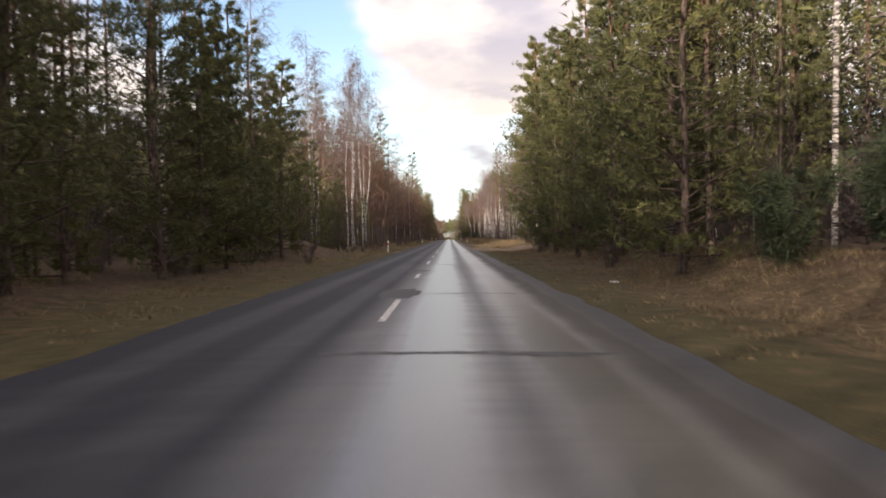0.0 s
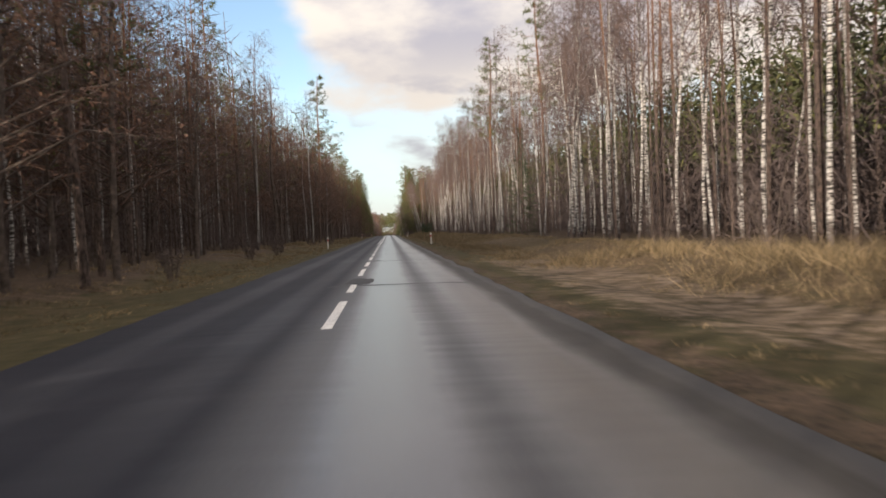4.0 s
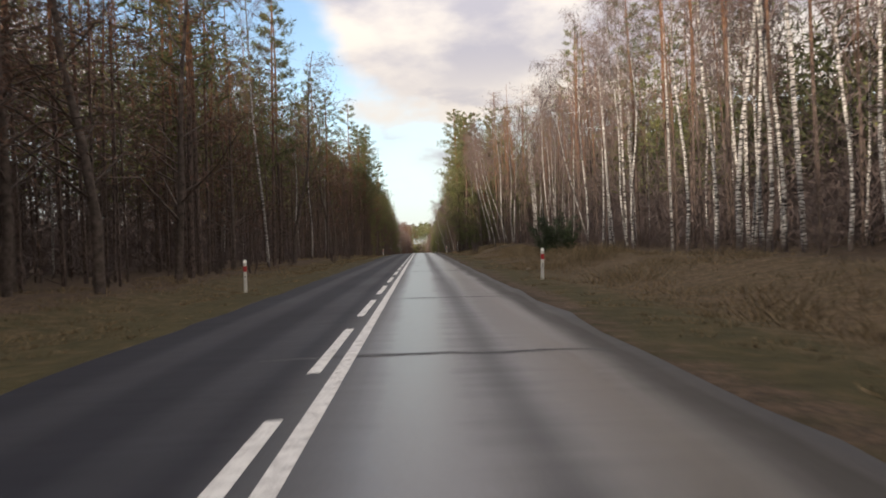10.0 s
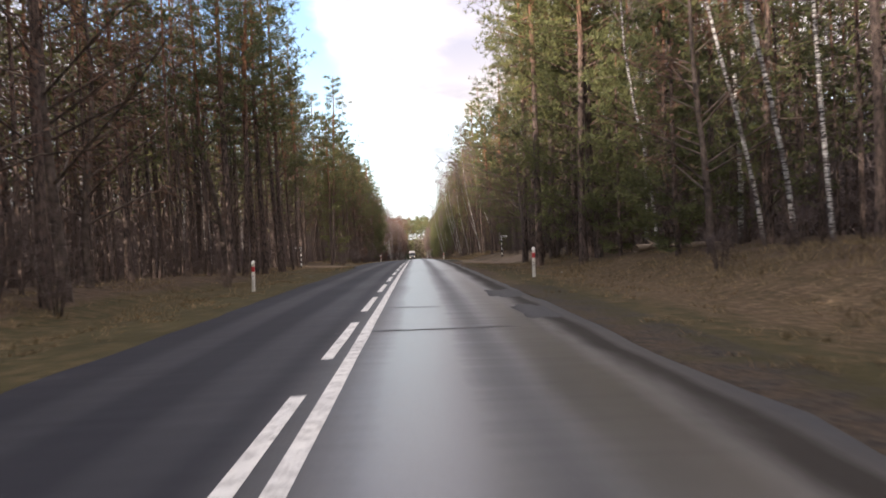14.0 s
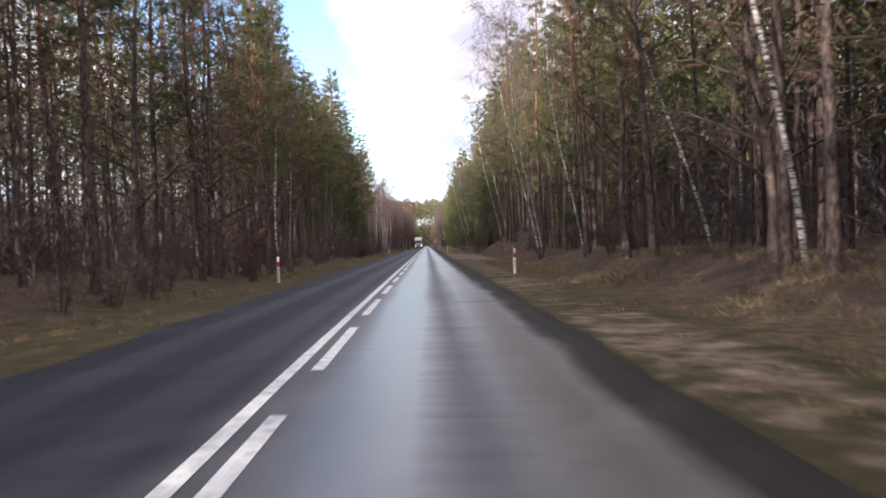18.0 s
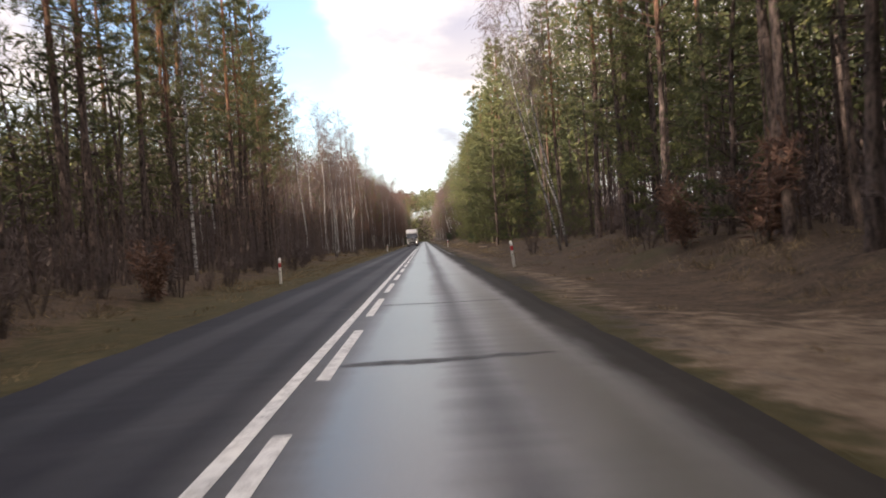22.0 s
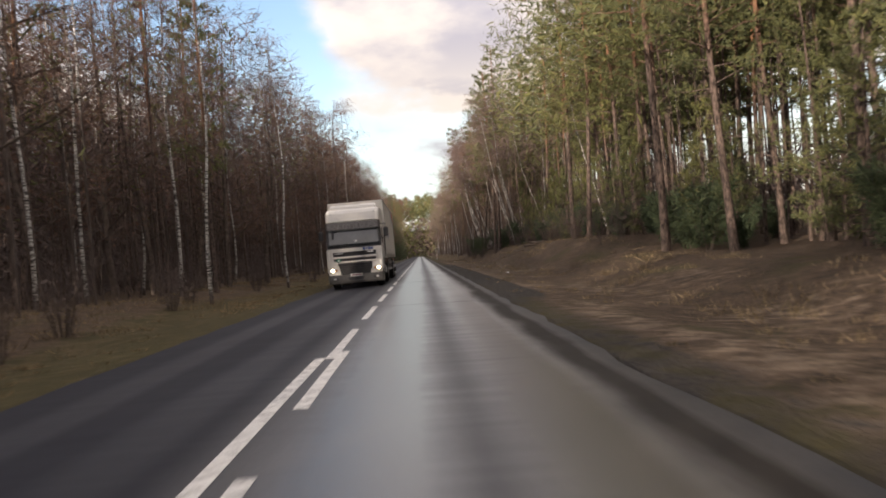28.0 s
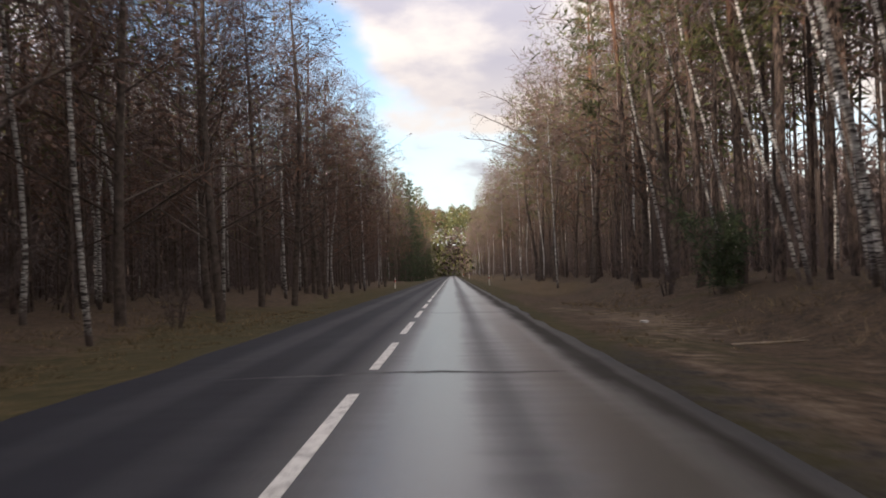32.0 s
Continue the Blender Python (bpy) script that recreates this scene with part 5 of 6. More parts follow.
def post_thing(x, y, number, turn):
    """A roadside guide post: white, slanted top, red band, small number low down."""
    prof = [(-0.054, -0.035), (-0.028, -0.055), (0.028, -0.055), (0.054, -0.035), (0.05, 0.03), (0.0, 0.05), (-0.05, 0.03)]

    def shaft(z0, z1, k=1.0, slope=0.0):
        s = Soup()
        lo = [(a * k, b * k, z0) for a, b in prof]
        hi = [(a * k, b * k, z1 + slope * b) for a, b in prof]
        n = len(prof)
        s.add(lo + hi, [(i, (i + 1) % n, n + (i + 1) % n, n + i) for i in range(n)] + [tuple(range(n, 2 * n)), tuple(reversed(range(n)))])
        return s

    ob = new("guide_post")
    tagged(ob, "white plastic guide post with a red reflector band in the verge", "guide post", "guide posts along the road")
    put("shaft", shaft(-0.25, 1.02, 1.0, 1.1).mesh("shaft", WHITE_PLASTIC), ob)
    put("red_band", shaft(0.68, 0.86, 1.04).mesh("red_band", RED_FILM), ob, label="red reflective band")
    put("base_collar", shaft(-0.1, 0.03, 1.12).mesh("base_collar", WHITE_PLASTIC), ob)
    bm = box(0.028, 0.004, 0.05, (0, -0.0575, 0.52), 0.001, 1)
    part("fixing_slot", bm, BLACK_INK, ob, "dark slot in the shaft")
    if number:
        cu = bpy.data.curves.new("numeral", "FONT")
        cu.body, cu.size, cu.align_x, cu.extrude = number, 0.13, "CENTER", 0.0015
        cu.materials.append(BLACK_INK)
        tx = new("numeral", cu)
        tx.parent = ob
        tx.matrix_basis = pose(0, -0.0575, 0.40, 90, 0, 0)
        tagged(tx, "black hectometre numeral")
    ob.matrix_basis = pose(x, y, ground_height(x, y), 0, turn, random.Random(int(y)).uniform(-6, 6))
    return ob


for k in range(11):
    y = 78.0 + 100 * k
    post_thing(-4.95, y + 0.3, "", (1.5, 0.5, 1.0, 1.5, 0.5, 1.0, 0, 1.5, 1, 0, 0)[k])
    if k and k != 7:
        post_thing(4.92 if k != 5 else 4.66, y + (0.9 if k != 5 else -1.1), (None, "5", "4", "3", "2", "1", None, None, None, None, None)[k] or "", (0, -0.5, 2.5, 1.0, 1.0, -5.0, 1, 0, 0, 0, 0)[k])
SIGN_BLACK = plain("black_post_paint", (0.025, 0.025, 0.027), 0.5)
SIGN_WHITE = plain("white_sign_sheet", (0.75, 0.75, 0.73), 0.35)


def fingerpost(x, y, turn):
    ob = new("fingerpost")
    tagged(ob, "black and white striped post with a white arrow board", "sign", "direction signs at the track")
    for i in range(9):
        part("band", drum(0.045, 0.225, (0, 0, 0.1125 + 0.225 * i), sides=14), SIGN_WHITE if i % 2 else SIGN_BLACK, ob)
    part("cap", drum(0.052, 0.03, (0, 0, 2.04), sides=14, top=0.02), SIGN_BLACK, ob)
    pts = [(-0.08, 0), (0.50, 0), (0.60, 0.085), (0.50, 0.17), (-0.08, 0.17)]
    s = Soup()
    s.add([(a, -0.062, 1.86 + b) for a, b in pts] + [(a, -0.050, 1.86 + b) for a, b in pts], [(0, 1, 2, 3, 4), (9, 8, 7, 6, 5)] + [(i, (i + 5), (i + 1) % 5 + 5, (i + 1) % 5) for i in range(5)])
    board = put("arrow_board", s.mesh("arrow_board", SIGN_WHITE), ob, label="white arrow-shaped board")
    part("lettering_bar", box(0.40, 0.003, 0.055, (0.2, -0.065, 1.945)), SIGN_BLACK, board)
    ob.matrix_basis = pose(x, y, ground_height(x, y) - 0.02, 0, 0, turn)
    return ob


fingerpost(8.8, 427.0, 4)
fingerpost(-10.4, 429.0, 176)


PALE_WOOD = plain("pale_dead_wood", (0.30, 0.24, 0.18), 0.85, 0.2, vary=0.3, scale=8)
PAPER = plain("pale_litter", (0.62, 0.61, 0.58), 0.6, 0.3, vary=0.1)


def dead_branch(x, y, length, radius, turn, seed, bark=None):
    rng = random.Random(seed)
    s = Soup()
    pts = bent((-length / 2, 0, radius), (length / 2, 0, radius * 1.5), 0.06 * length, rng, 6)
    s.tube(pts, [radius, radius * 0.95, radius * 0.85, radius * 0.7, radius * 0.5, radius * 0.25], 7)
    for _ in range(3):
        p = along(pts, rng.uniform(0.3, 0.9))
        s.tube([p, p + rand_dir(rng, 0.4) * length * 0.2], [radius * 0.4, radius * 0.1], 4)
    ob = new("fallen_branch", s.mesh("fallen_branch", bark or PALE_WOOD, True))
    tagged(ob, "dark rotten branch lying on the bank" if bark else "pale dead branch lying on the leaf litter", "branch", "fallen branches")
    ob.matrix_basis = pose(x, y, ground_height(x, y), 0, 0, turn)


for row in ((10.6, 383, 2.6, 0.16, 35, 1), (11.6, 381, 1.8, 0.13, -20, 2), (7.1, 808, 1.9, 0.03, 8, 3), (9.3, 659, 0.9, 0.045, 65, 4), (8.2, 640, 1.6, 0.05, -30, 5), (9.4, 262, 2.2, 0.09, 15, 6), (10.4, 758, 2.2, 0.10, 20, 7, DARK_BARK), (11.0, 759.5, 1.8, 0.09, -25, 8, DARK_BARK), (9.6, 760.6, 1.5, 0.07, 12, 11, DARK_BARK), (11.3, 762, 1.7, 0.08, 40, 12, DARK_BARK), (9.0, 536.5, 1.6, 0.06, 10, 9)):
    dead_branch(*row)


def litter(x, y, size, seed):
    """A crumpled scrap lying in the grass."""
    rng = random.Random(seed)
    bm = bmesh.new()
    bmesh.ops.create_icosphere(bm, subdivisions=1, radius=1.0)
    for v in bm.verts:
        v.co *= rng.uniform(0.6, 1.2)
        v.co.z *= 0.35
    bmesh.ops.scale(bm, vec=(size, size * 0.7, size), verts=bm.verts)
    me = bpy.data.meshes.new("litter_scrap")
    bm.to_mesh(me)
    bm.free()
    me.materials.append(PAPER)
    ob = tagged(new("litter_scrap", me), "crumpled pale scrap of litter in the grass", "litter", "litter on the verges")
    ob.matrix_basis = pose(x, y, ground_height(x, y) + 0.03, 0, 0, 60 * seed)


for i, (x, y) in enumerate(((6.6, 71), (7.2, 72.5), (6.0, 24), (-5.4, 235), (5.6, 188), (6.2, 292), (5.8, 340), (-5.9, 507), (8.8, 524), (6.9, 768), (6.3, 742), (-5.6, 783), (-6.1, 781), (-5.2, 800), (6.2, 815), (-6.4, 527), (7.0, 385))):
    litter(x, y, 0.07 + 0.05 * (i % 3), i + 1)

# ---------------------------------------------------------------- the lorry on the oncoming lane
CAB_PAINT = plain("dull_white_lorry_paint", (0.62, 0.60, 0.56), 0.35, 0.5, vary=0.06, scale=2)
BOX_PAINT = plain("cream_white_box_panel", (0.60, 0.57, 0.52), 0.4, 0.4, vary=0.10, scale=0.8)
DARK_PLASTIC = plain("dark_grey_plastic", (0.035, 0.035, 0.038), 0.55, 0.4, vary=0.2)
GREY_PLASTIC = plain("grey_bumper_plastic", (0.10, 0.097, 0.094), 0.55, 0.4, vary=0.15)
VISOR = plain("smoked_visor_plastic", (0.075, 0.068, 0.066), 0.3, 0.5)
CHASSIS = plain("dirty_black_chassis", (0.022, 0.021, 0.020), 0.75, 0.3, vary=0.3)
RUBBER = plain("tyre_rubber", (0.02, 0.02, 0.021), 0.85, 0.25)
STEEL = plain("dull_steel", (0.32, 0.31, 0.30), 0.4, 0.5, 0.8)
TANK = plain("aluminium_tank", (0.38, 0.38, 0.38), 0.35, 0.5, 0.85)
CAB_GLASS = plain("dark_windscreen", (0.030, 0.036, 0.042), 0.04, 0.9, vary=0.3, scale=1.5)
LAMP_GLASS = plain("lamp_glass", (0.5, 0.5, 0.5), 0.12, 0.6)
LIT_LAMP = Mat("lit_headlamp", 0.2).color((0.9, 0.85, 0.7)).glow((1.0, 0.80, 0.48), 5.5).m
STRIPE_RED = plain("red_stripe_film", (0.40, 0.075, 0.05), 0.4)
STRIPE_BLUE = plain("blue_stripe_film", (0.10, 0.15, 0.26), 0.4)
AMBER_GLASS = plain("amber_lamp_glass", (0.45, 0.22, 0.06), 0.2, 0.5)
PLATE_INK = plain("faded_plate_ink", (0.30, 0.16, 0.17), 0.6)
GREEN_BADGE = plain("green_badge", (0.02, 0.16, 0.09), 0.4)
LETTER_BLUE = plain("blue_lettering", (0.05, 0.09, 0.32), 0.4)


def loft(profile, half, round_off=0.12):
    """A cab-like shell: a side profile (y, z) drawn out across the width, its edges rounded in plan."""
    bm = bmesh.new()
    rows = []
    for k in (-1, 1):
        for step in (0.0, 0.25, 0.55, 1.0)[::-k]:
            x, inset = k * (half - round_off * step), round_off * (1 - math.sqrt(1 - (1 - step) ** 2))
            rows.append([bm.verts.new((x, y + inset if y < 1.0 else y - inset * 0.4, z - (inset * 0.5 if z > 2.6 else 0))) for y, z in profile])
    rows.sort(key=lambda r: r[0].co.x)
    n = len(profile)
    for a, b in zip(rows[:-1], rows[1:]):
        for i in range(n):
            bm.faces.new((a[i], a[(i + 1) % n], b[(i + 1) % n], b[i]))
    bm.faces.new(rows[0])
    bm.faces.new(list(reversed(rows[-1])))
    bmesh.ops.recalc_face_normals(bm, faces=bm.faces)
    return bm


def front_sheet(y_of, z0, z1, half, lift, thick, rows=5, top_half=None):
    """A sheet that follows the cab's rounded front, from z0 to z1, lift in front of it."""
    bm = bmesh.new()
    cols = 16
    grid = []
    for back in (0, 1):
        for j in range(rows + 1):
            z = z0 + (z1 - z0) * j / rows
            w = half + ((top_half or half) - half) * j / rows
            line = []
            for i in range(cols + 1):
                x = w * math.sin(math.pi / 2 * (2 * i / cols - 1))
                t = max(0.0, (abs(x) - 1.08) / 0.12)
                line.append(bm.verts.new((x, y_of(z) + 0.12 * (1 - math.sqrt(max(0.0, 1 - min(1.0, t) ** 2))) - lift + back * thick, z)))
            grid.append(line)
    m = rows + 1
    for j in range(rows):
        for i in range(cols):
            bm.faces.new((grid[j][i], grid[j][i + 1], grid[j + 1][i + 1], grid[j + 1][i]))
            bm.faces.new((grid[m + j][i + 1], grid[m + j][i], grid[m + j + 1][i], grid[m + j + 1][i + 1]))
    for i in range(cols):
        bm.faces.new((grid[0][i + 1], grid[0][i], grid[m][i], grid[m][i + 1]))
        bm.faces.new((grid[rows][i], grid[rows][i + 1], grid[m + rows][i + 1], grid[m + rows][i]))
    for i in (0, cols):
        for j in range(rows):
            bm.faces.new((grid[j][i], grid[j + 1][i], grid[m + j + 1][i], grid[m + j][i]))
    bmesh.ops.recalc_face_normals(bm, faces=bm.faces)
    return bm


def slab(points, y0, y1):
    """A plate with the outline points (x, z), from y0 to y1."""
    bm = bmesh.new()
    a = [bm.verts.new((x, y0, z)) for x, z in points]
    b = [bm.verts.new((x, y1, z)) for x, z in points]
    n = len(points)
    bm.faces.new(a)
    bm.faces.new(b[::-1])
    for i in range(n):
        bm.faces.new((a[i], b[i], b[(i + 1) % n], a[(i + 1) % n]))
    bmesh.ops.recalc_face_normals(bm, faces=bm.faces)
    return bm


def wheel(truck, x, y, radius=0.50, width=0.30, side=1):
    tyre_bm = merged(drum(radius, width, (x, y, radius), "X", 28, bevel=0.05), drum(radius * 0.92, width + 0.02, (x, y, radius), "X", 28))
    tyre = part("wheel", tyre_bm, RUBBER, truck, smooth=False)
    part("rim", drum(radius * 0.58, 0.06, (x + side * (width / 2 + 0.0), y, radius), "X", 24, bevel=0.02), STEEL, tyre, "dull steel rim")
    part("hub", drum(radius * 0.22, 0.12, (x + side * (width / 2 + 0.03), y, radius), "X", 14), CHASSIS, tyre)


def build_lorry(x, y):
    ob = new("lorry")
    tagged(ob, "white articulated lorry with lit headlamps on the oncoming lane", "truck")
    # cab: front faces -y, local y runs back
    def face(z):
        """Where the cab's front stands at the height z."""
        return 0.03 + 0.03 * max(0, z - 1.0) + 0.27 * max(0.0, z - 1.76) if z < 2.62 else 0.31 - 0.1 * (z - 2.62)

    cab = [(0.30, 0.95), (0.05, 1.0), (face(1.70), 1.70), (face(1.80), 1.80), (face(2.20), 2.20), (face(2.61), 2.61), (0.33, 2.88), (2.0, 2.88), (2.0, 0.95)]
    part("cab_body", loft(cab, 1.20), CAB_PAINT, ob, "dull white cab")
    roof = [(0.36, 2.89), (0.33, 2.96), (0.38, 3.12), (0.46, 3.30), (0.60, 3.42), (0.90, 3.50), (1.30, 3.53), (1.95, 3.53), (1.95, 2.89)]
    part("roof", loft(roof, 1.18, 0.16), CAB_PAINT, ob, "raised cream-white roof")
    deflector = [(1.02, 3.50), (1.06, 3.62), (1.25, 3.72), (1.90, 3.74), (1.94, 3.50)]
    part("roof_deflector", loft(deflector, 1.02, 0.10), CAB_PAINT, ob, "raised deflector behind the roof")
    part("windscreen_surround", front_sheet(face, 1.765, 2.66, 1.19, 0.012, 0.03), DARK_PLASTIC, ob, "black windscreen surround")
    glass = part("windscreen", front_sheet(face, 1.83, 2.60, 1.10, 0.022, 0.03, top_half=1.06), CAB_GLASS, ob, "dark reflecting windscreen", True)
    for sx in (-0.55, 0.35):
        bm = box(0.72, 0.018, 0.018, (sx, face(1.88) - 0.045, 1.885), 0.004, 1)
        bmesh.ops.rotate(bm, cent=(sx, face(1.88) - 0.045, 1.885), matrix=Matrix.Rotation(radians(-3), 3, "Y"), verts=bm.verts)
        part("wiper", bm, DARK_PLASTIC, glass)
    part("sticker", box(0.11, 0.006, 0.06, (0.10, face(2.06) - 0.026, 2.06)), SIGN_WHITE, glass)
    for sx in (-0.45, 0.55):      # dark strips added on the glass, standing in for seat backs dimly seen inside
        part("curtain", box(0.10, 0.012, 0.55, (sx * 2.0, face(2.2) - 0.024, 2.22)), DARK_PLASTIC, glass)
    part("sun_visor", front_sheet(lambda z: 0.20 + 0.28 * (z - 2.62), 2.60, 2.90, 1.19, 0.05, 0.05, 3), VISOR, ob, "smoked dark grey sun visor over the windscreen")
    # grille: three dark slots between cream bars
    for z0, z1, w in ((1.415, 1.60, 0.92), (1.21, 1.32, 0.90)):
        slot = part("grille_slot", slab(((-w, z0), (w, z0), (w + 0.02, z1), (-w - 0.02, z1)), -0.012, 0.08), DARK_PLASTIC, ob, "black grille slot")
        for i in range(3 if z1 - z0 > 0.15 else 1):
            part("slat", box(2 * w - 0.06, 0.012, 0.014, (0, -0.016, z0 + 0.05 + 0.05 * i), 0.004, 1), CHASSIS, slot)
    for z in (1.365, 1.165):
        part("grille_bar", box(1.86, 0.06, 0.075, (0, -0.002, z), 0.022), CAB_PAINT, ob, "cream bar across the grille")
    low = part("grille_lower", slab(((-0.60, 0.64), (-0.52, 0.60), (0.52, 0.60), (0.60, 0.64), (0.74, 1.11), (-0.74, 1.11)), -0.075, 0.10), DARK_PLASTIC, ob, "dark funnel-shaped lower grille")
    for i in range(5):
        part("slat", box(1.34 - 0.05 * i, 0.03, 0.026, (0, -0.085, 1.045 - 0.092 * i), 0.008, 1), CHASSIS, low)
    part("maker_bar", box(0.34, 0.010, 0.030, (-0.68, -0.020, 1.545), 0.004, 1), SIGN_WHITE, ob, "plain bright badge bar")
    for i in range(2):
        part("model_bar", box(0.11, 0.010, 0.055, (0.62 + 0.14 * i, -0.020, 1.55), 0.004, 1), SIGN_WHITE, ob, "plain bright badge bar")
    for i, w in enumerate((0.10, 0.05, 0.09, 0.10)):
        part("lettering_bar", box(w, 0.006, 0.10 - 0.01 * (i % 2), (0.42 + 0.115 * i, face(1.69) - 0.012, 1.69)), LETTER_BLUE, ob, "blue lettering shown as bars")
    badge = part("round_badge", drum(0.092, 0.014, (-0.70, -0.040, 1.25), "Y", 24), GREEN_BADGE, ob, "round green badge")
    part("badge_mark", box(0.07, 0.006, 0.07, (-0.70, -0.050, 1.25), 0.003, 1), SIGN_WHITE, badge)
    # bumper, corner panels and lamps
    bumper = part("bumper", front_sheet(lambda z: -0.06 + 0.5 * max(0.0, 0.36 - z), 0.25, 0.62, 1.20, 0.03, 0.40, 4), GREY_PLASTIC, ob, "scuffed grey bumper")
    part("air_slot", slab(((-0.30, 0.38), (0.30, 0.38), (0.36, 0.50), (-0.36, 0.50)), -0.10, -0.02), DARK_PLASTIC, bumper)
    for sx in (-1, 1):
        part("headlamp_panel", slab([(sx * x, z) for x, z in ((0.63, 0.62), (1.15, 0.64), (1.17, 1.14), (0.77, 1.12))], -0.055, 0.25), CAB_PAINT, ob, "cream headlamp panel")
        part("corner_panel", box(0.12, 0.42, 0.95, (sx * 1.155, 0.22, 1.22), 0.05), CAB_PAINT, ob)
        lamp = part("headlamp", slab([(sx * x, z) for x, z in ((0.70, 0.74), (1.10, 0.75), (1.12, 0.92), (0.76, 0.91))], -0.066, 0.02), LAMP_GLASS, ob)
        part("bulb", drum(0.072, 0.03, (sx * 0.99, -0.070, 0.83), "Y", 20), LIT_LAMP, lamp, "glowing yellow-white lamp")
        part("turn_lamp", drum(0.05, 0.012, (sx * 0.83, -0.070, 0.83), "Y", 16), AMBER_GLASS, lamp, "unlit amber lamp")
        part("fog_recess", box(0.26, 0.03, 0.12, (sx * 0.90, -0.085, 0.46), 0.02), DARK_PLASTIC, bumper)
        part("fog_lamp", box(0.12, 0.02, 0.07, (sx * 0.92, -0.103, 0.46), 0.008, 1), LAMP_GLASS, bumper)
        part("roof_marker", box(0.07, 0.04, 0.05, (sx * 0.95, 0.44, 3.30), 0.012, 1), LAMP_GLASS, ob)
        part("side_window", box(0.02, 0.80, 0.66, (sx * 1.197, 0.98, 2.22), 0.008, 1), CAB_GLASS, ob)
        part("door_gap", box(0.008, 0.02, 1.5, (sx * 1.199, 0.52, 1.75)), DARK_PLASTIC, ob)
        part("wheel_arch", box(0.10, 1.25, 0.30, (sx * 1.16, 1.25, 1.08), 0.04), GREY_PLASTIC, ob)
        for i in range(2):
            part("step", box(0.22, 0.5, 0.08, (sx * 1.08, 0.60, 0.40 + 0.34 * i), 0.02, 1), CHASSIS, ob)
        mirror = part("mirror", box(0.20, 0.14, 0.40, (sx * 1.42, 0.36, 2.36), 0.04), DARK_PLASTIC, ob, "black wing mirror")
        part("upper_arm", box(0.26, 0.03, 0.03, (sx * 1.30, 0.34, 2.72), 0.008, 1), DARK_PLASTIC, mirror)
        part("arm_post", box(0.03, 0.03, 0.20, (sx * 1.40, 0.34, 2.62), 0.008, 1), DARK_PLASTIC, mirror)
        part("lower_arm", box(0.24, 0.03, 0.03, (sx * 1.30, 0.34, 2.10), 0.008, 1), DARK_PLASTIC, mirror)
        part("door_handle", box(0.03, 0.20, 0.05, (sx * 1.21, 1.42, 1.72), 0.01, 1), DARK_PLASTIC, ob)
        part("side_fairing", box(0.04, 0.55, 1.9, (sx * 1.17, 2.28, 2.3), 0.015, 1), CAB_PAINT, ob)
        part("guard_rail", merged(box(0.03, 0.03, 1.1, (sx * 1.24, 2.62, 1.85)), box(0.03, 0.03, 1.1, (sx * 1.24, 2.98, 1.85)), *[box(0.03, 0.36, 0.03, (sx * 1.24, 2.80, 1.35 + 0.33 * i)) for i in range(4)]), DARK_PLASTIC, ob)
    plate = part("number_plate", box(0.52, 0.015, 0.115, (0.02, -0.115, 0.59), 0.004, 1), SIGN_WHITE, ob, "white number plate")
    part("plate_bar", box(0.42, 0.004, 0.05, (0.02, -0.125, 0.59)), PLATE_INK, plate)
    # chassis, tank, wheels
    part("chassis", merged(box(0.9, 5.6, 0.28, (0, 3.4, 0.85), 0.03), box(1.9, 0.6, 0.5, (0, 1.3, 0.7), 0.05)), CHASSIS, ob, "dirty black chassis")
    for sx in (-1, 1):
        part("fuel_tank", drum(0.32, 1.1, (sx * 0.88, 3.0, 0.68), "Y", 22, bevel=0.04), TANK, ob, "aluminium fuel tank")
        wheel(ob, sx * 0.98, 1.28, side=sx)
        wheel(ob, sx * 0.92, 5.0, width=0.50, side=sx)
        for yy in (11.6, 12.9, 14.2):
            wheel(ob, sx * 1.02, yy, 0.49, 0.36, side=sx)
    # semitrailer box
    box_body = part("trailer_box", box(2.52, 13.3, 2.72, (0, 9.35, 2.56), 0.03), BOX_PAINT, ob, "cream-white box semitrailer")
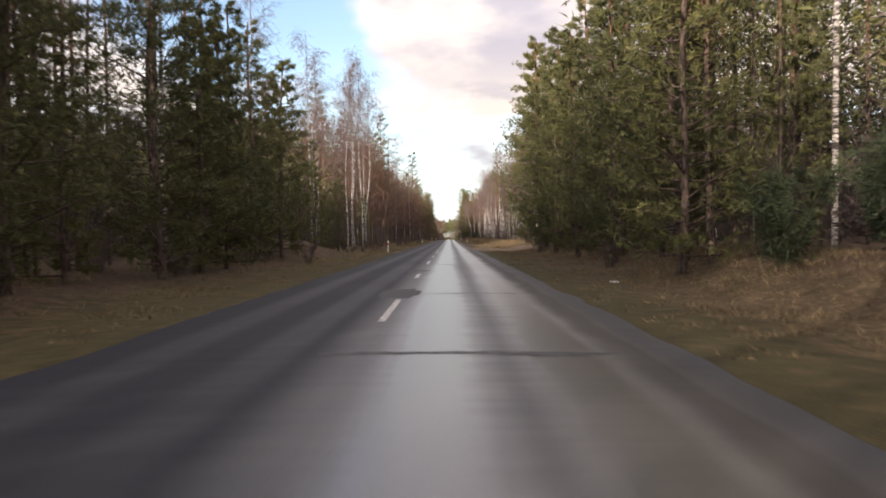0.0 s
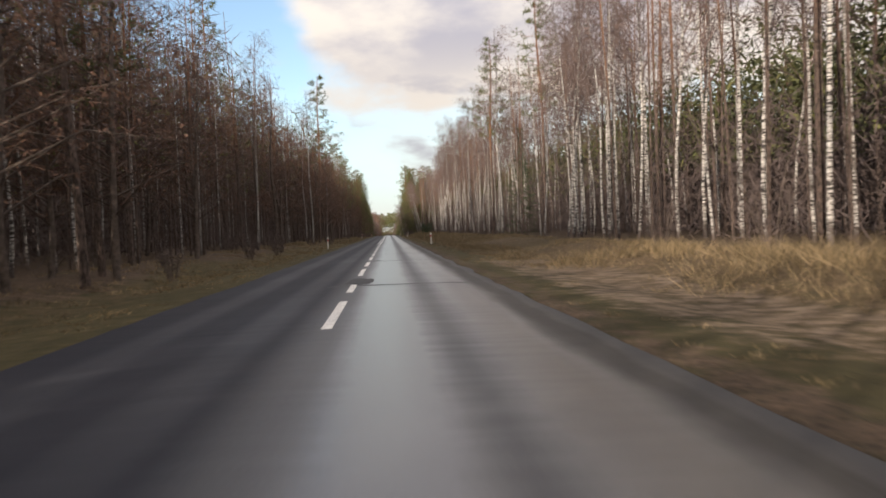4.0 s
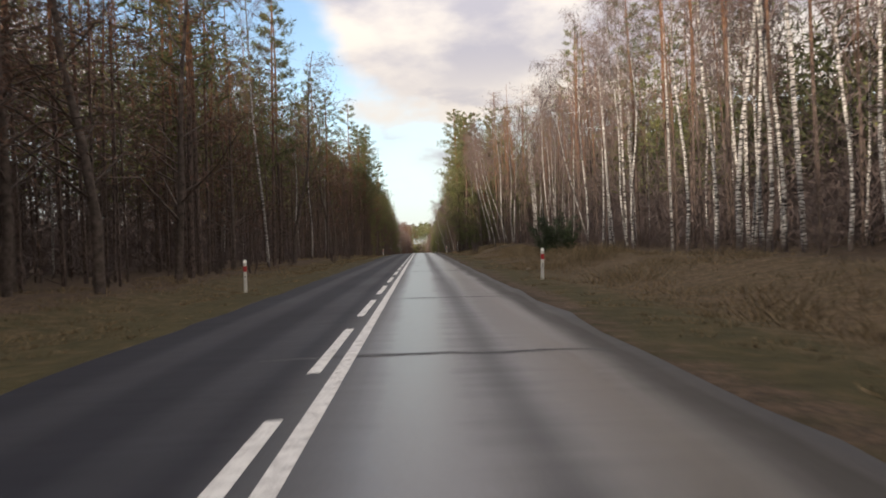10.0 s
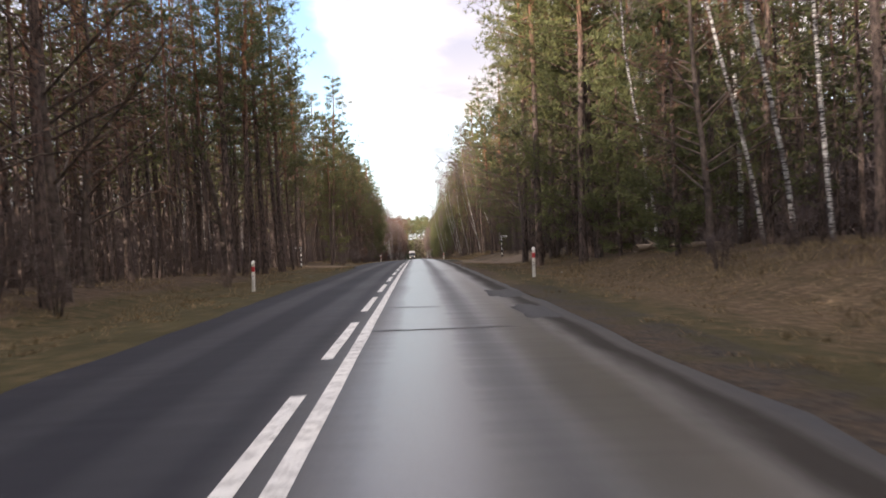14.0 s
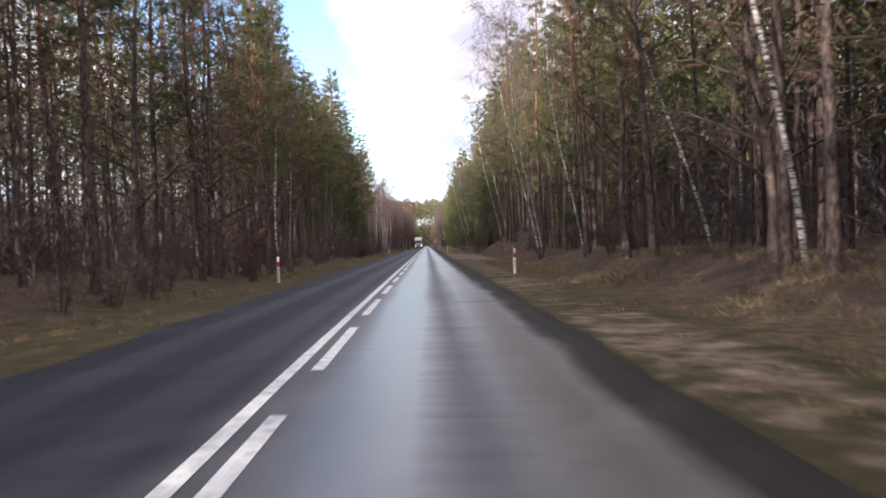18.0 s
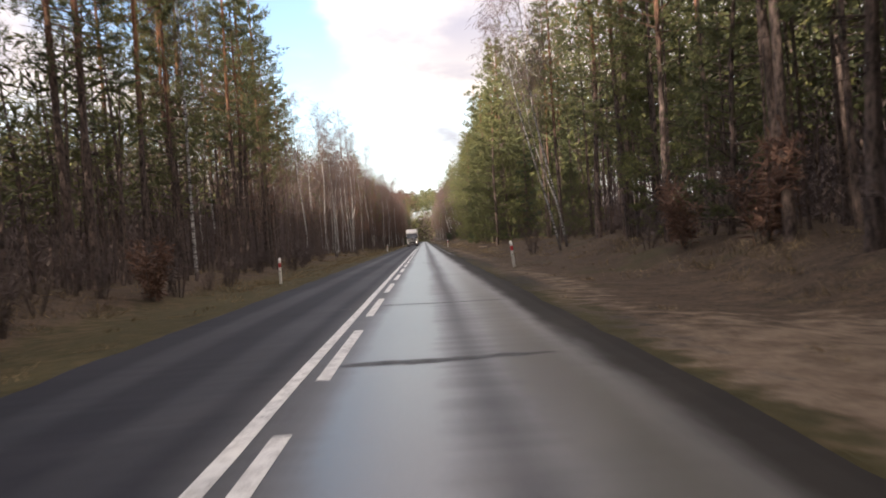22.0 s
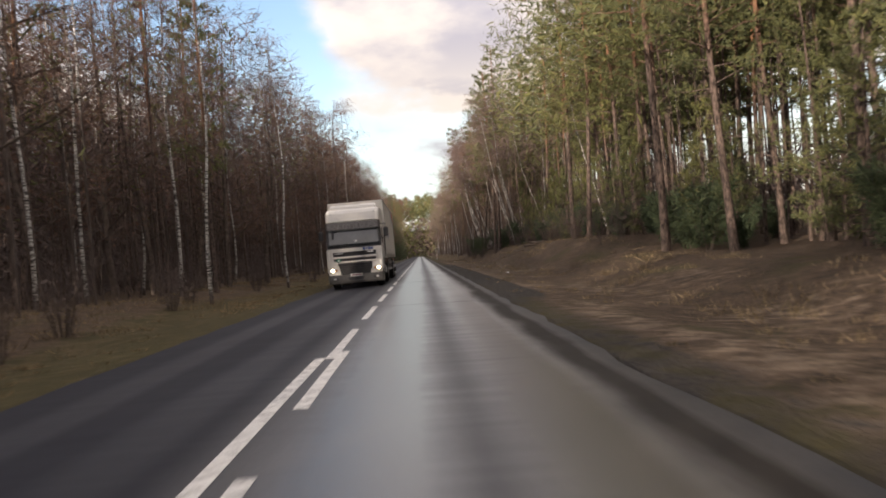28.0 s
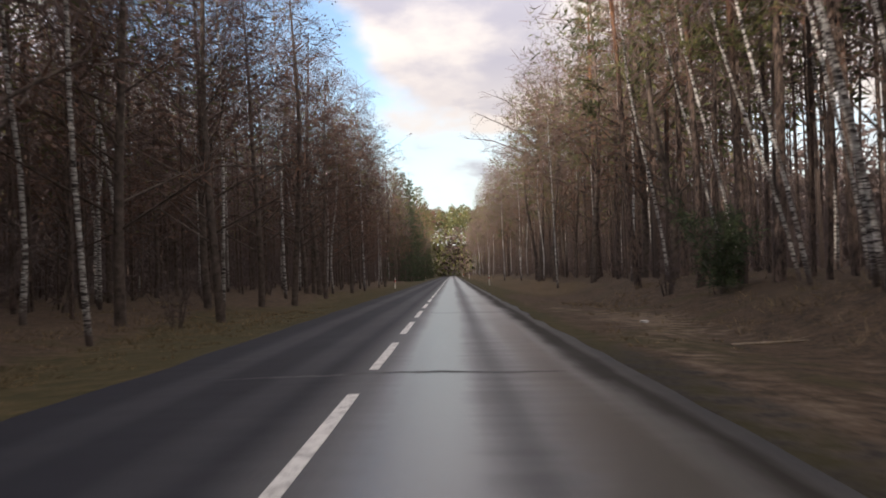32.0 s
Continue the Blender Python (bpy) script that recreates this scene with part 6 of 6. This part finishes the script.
    for sx in (-1, 1):
        for mat, name, outline in ((STRIPE_BLUE, "slate blue slanting mark", ((4.1, 2.55), (5.0, 2.62), (7.2, 2.30), (6.4, 2.12))),
                                   (STRIPE_BLUE, "blue slanting band at the rear", ((11.6, 3.84), (12.6, 3.84), (15.9, 3.20), (15.9, 2.95))),
                                   (STRIPE_RED, "red field at the rear top", ((12.7, 3.84), (15.9, 3.84), (15.9, 3.23)))):
            soup = Soup()
            n = len(outline)
            soup.add([(sx * 1.262, p, z) for p, z in outline] + [(sx * 1.2665, p, z) for p, z in outline],
                     [tuple(range(n, 2 * n)), tuple(reversed(range(n)))] + [(i, (i + 1) % n, n + (i + 1) % n, n + i) for i in range(n)])
            put("side_mark", soup.mesh("side_mark", mat), box_body, label=name)
        for i in range(12):
            part("panel_joint", box(0.006, 0.03, 2.6, (sx * 1.2625, 3.6 + 1.08 * i, 2.56)), BOX_PAINT, box_body)
        for i in range(3):
            part("rub_rail", box(0.02, 13.2, 0.03, (sx * 1.266, 9.35, 1.25 + 0.06 * i)), STEEL, box_body)
        part("top_rail", box(0.05, 13.3, 0.07, (sx * 1.25, 9.35, 3.90), 0.01, 1), STEEL, box_body)
        part("corner_post", box(0.07, 0.07, 2.72, (sx * 1.245, 2.70, 2.56), 0.015, 1), BOX_PAINT, box_body)
        part("under_guard", merged(box(0.04, 3.6, 0.10, (sx * 1.18, 8.6, 0.95)), box(0.04, 3.6, 0.10, (sx * 1.18, 8.6, 0.62)), *[box(0.05, 0.06, 0.6, (sx * 1.15, 7.0 + 1.6 * i, 0.85)) for i in range(3)]), STEEL, ob, "dull metal side guard")
        part("marker_lamp", box(0.02, 0.10, 0.05, (sx * 1.275, 3.0, 1.16), 0.008, 1), AMBER_GLASS, ob, "amber marker lamp")
        part("marker_lamp", box(0.02, 0.10, 0.05, (sx * 1.275, 9.6, 1.16), 0.008, 1), AMBER_GLASS, ob, "amber marker lamp")
    part("cooling_unit", box(1.9, 0.35, 0.7, (0, 2.50, 3.10), 0.08), CAB_PAINT, ob)
    part("trailer_frame", merged(box(1.2, 12.8, 0.22, (0, 9.4, 1.09), 0.02), box(2.3, 4.2, 0.15, (0, 12.9, 0.86), 0.02), box(2.4, 0.08, 0.12, (0, 15.95, 0.55), 0.01)), CHASSIS, ob)
    for sx in (-0.75, 0.75):
        part("landing_leg", box(0.12, 0.12, 0.75, (sx, 6.6, 0.72), 0.01, 1), CHASSIS, ob)
    slope = math.degrees(math.atan(-0.024))
    ob.matrix_basis = pose(x, y, road_height(x, y), slope, -0.5, 0)
    return ob


build_lorry(-1.60, 729.2)
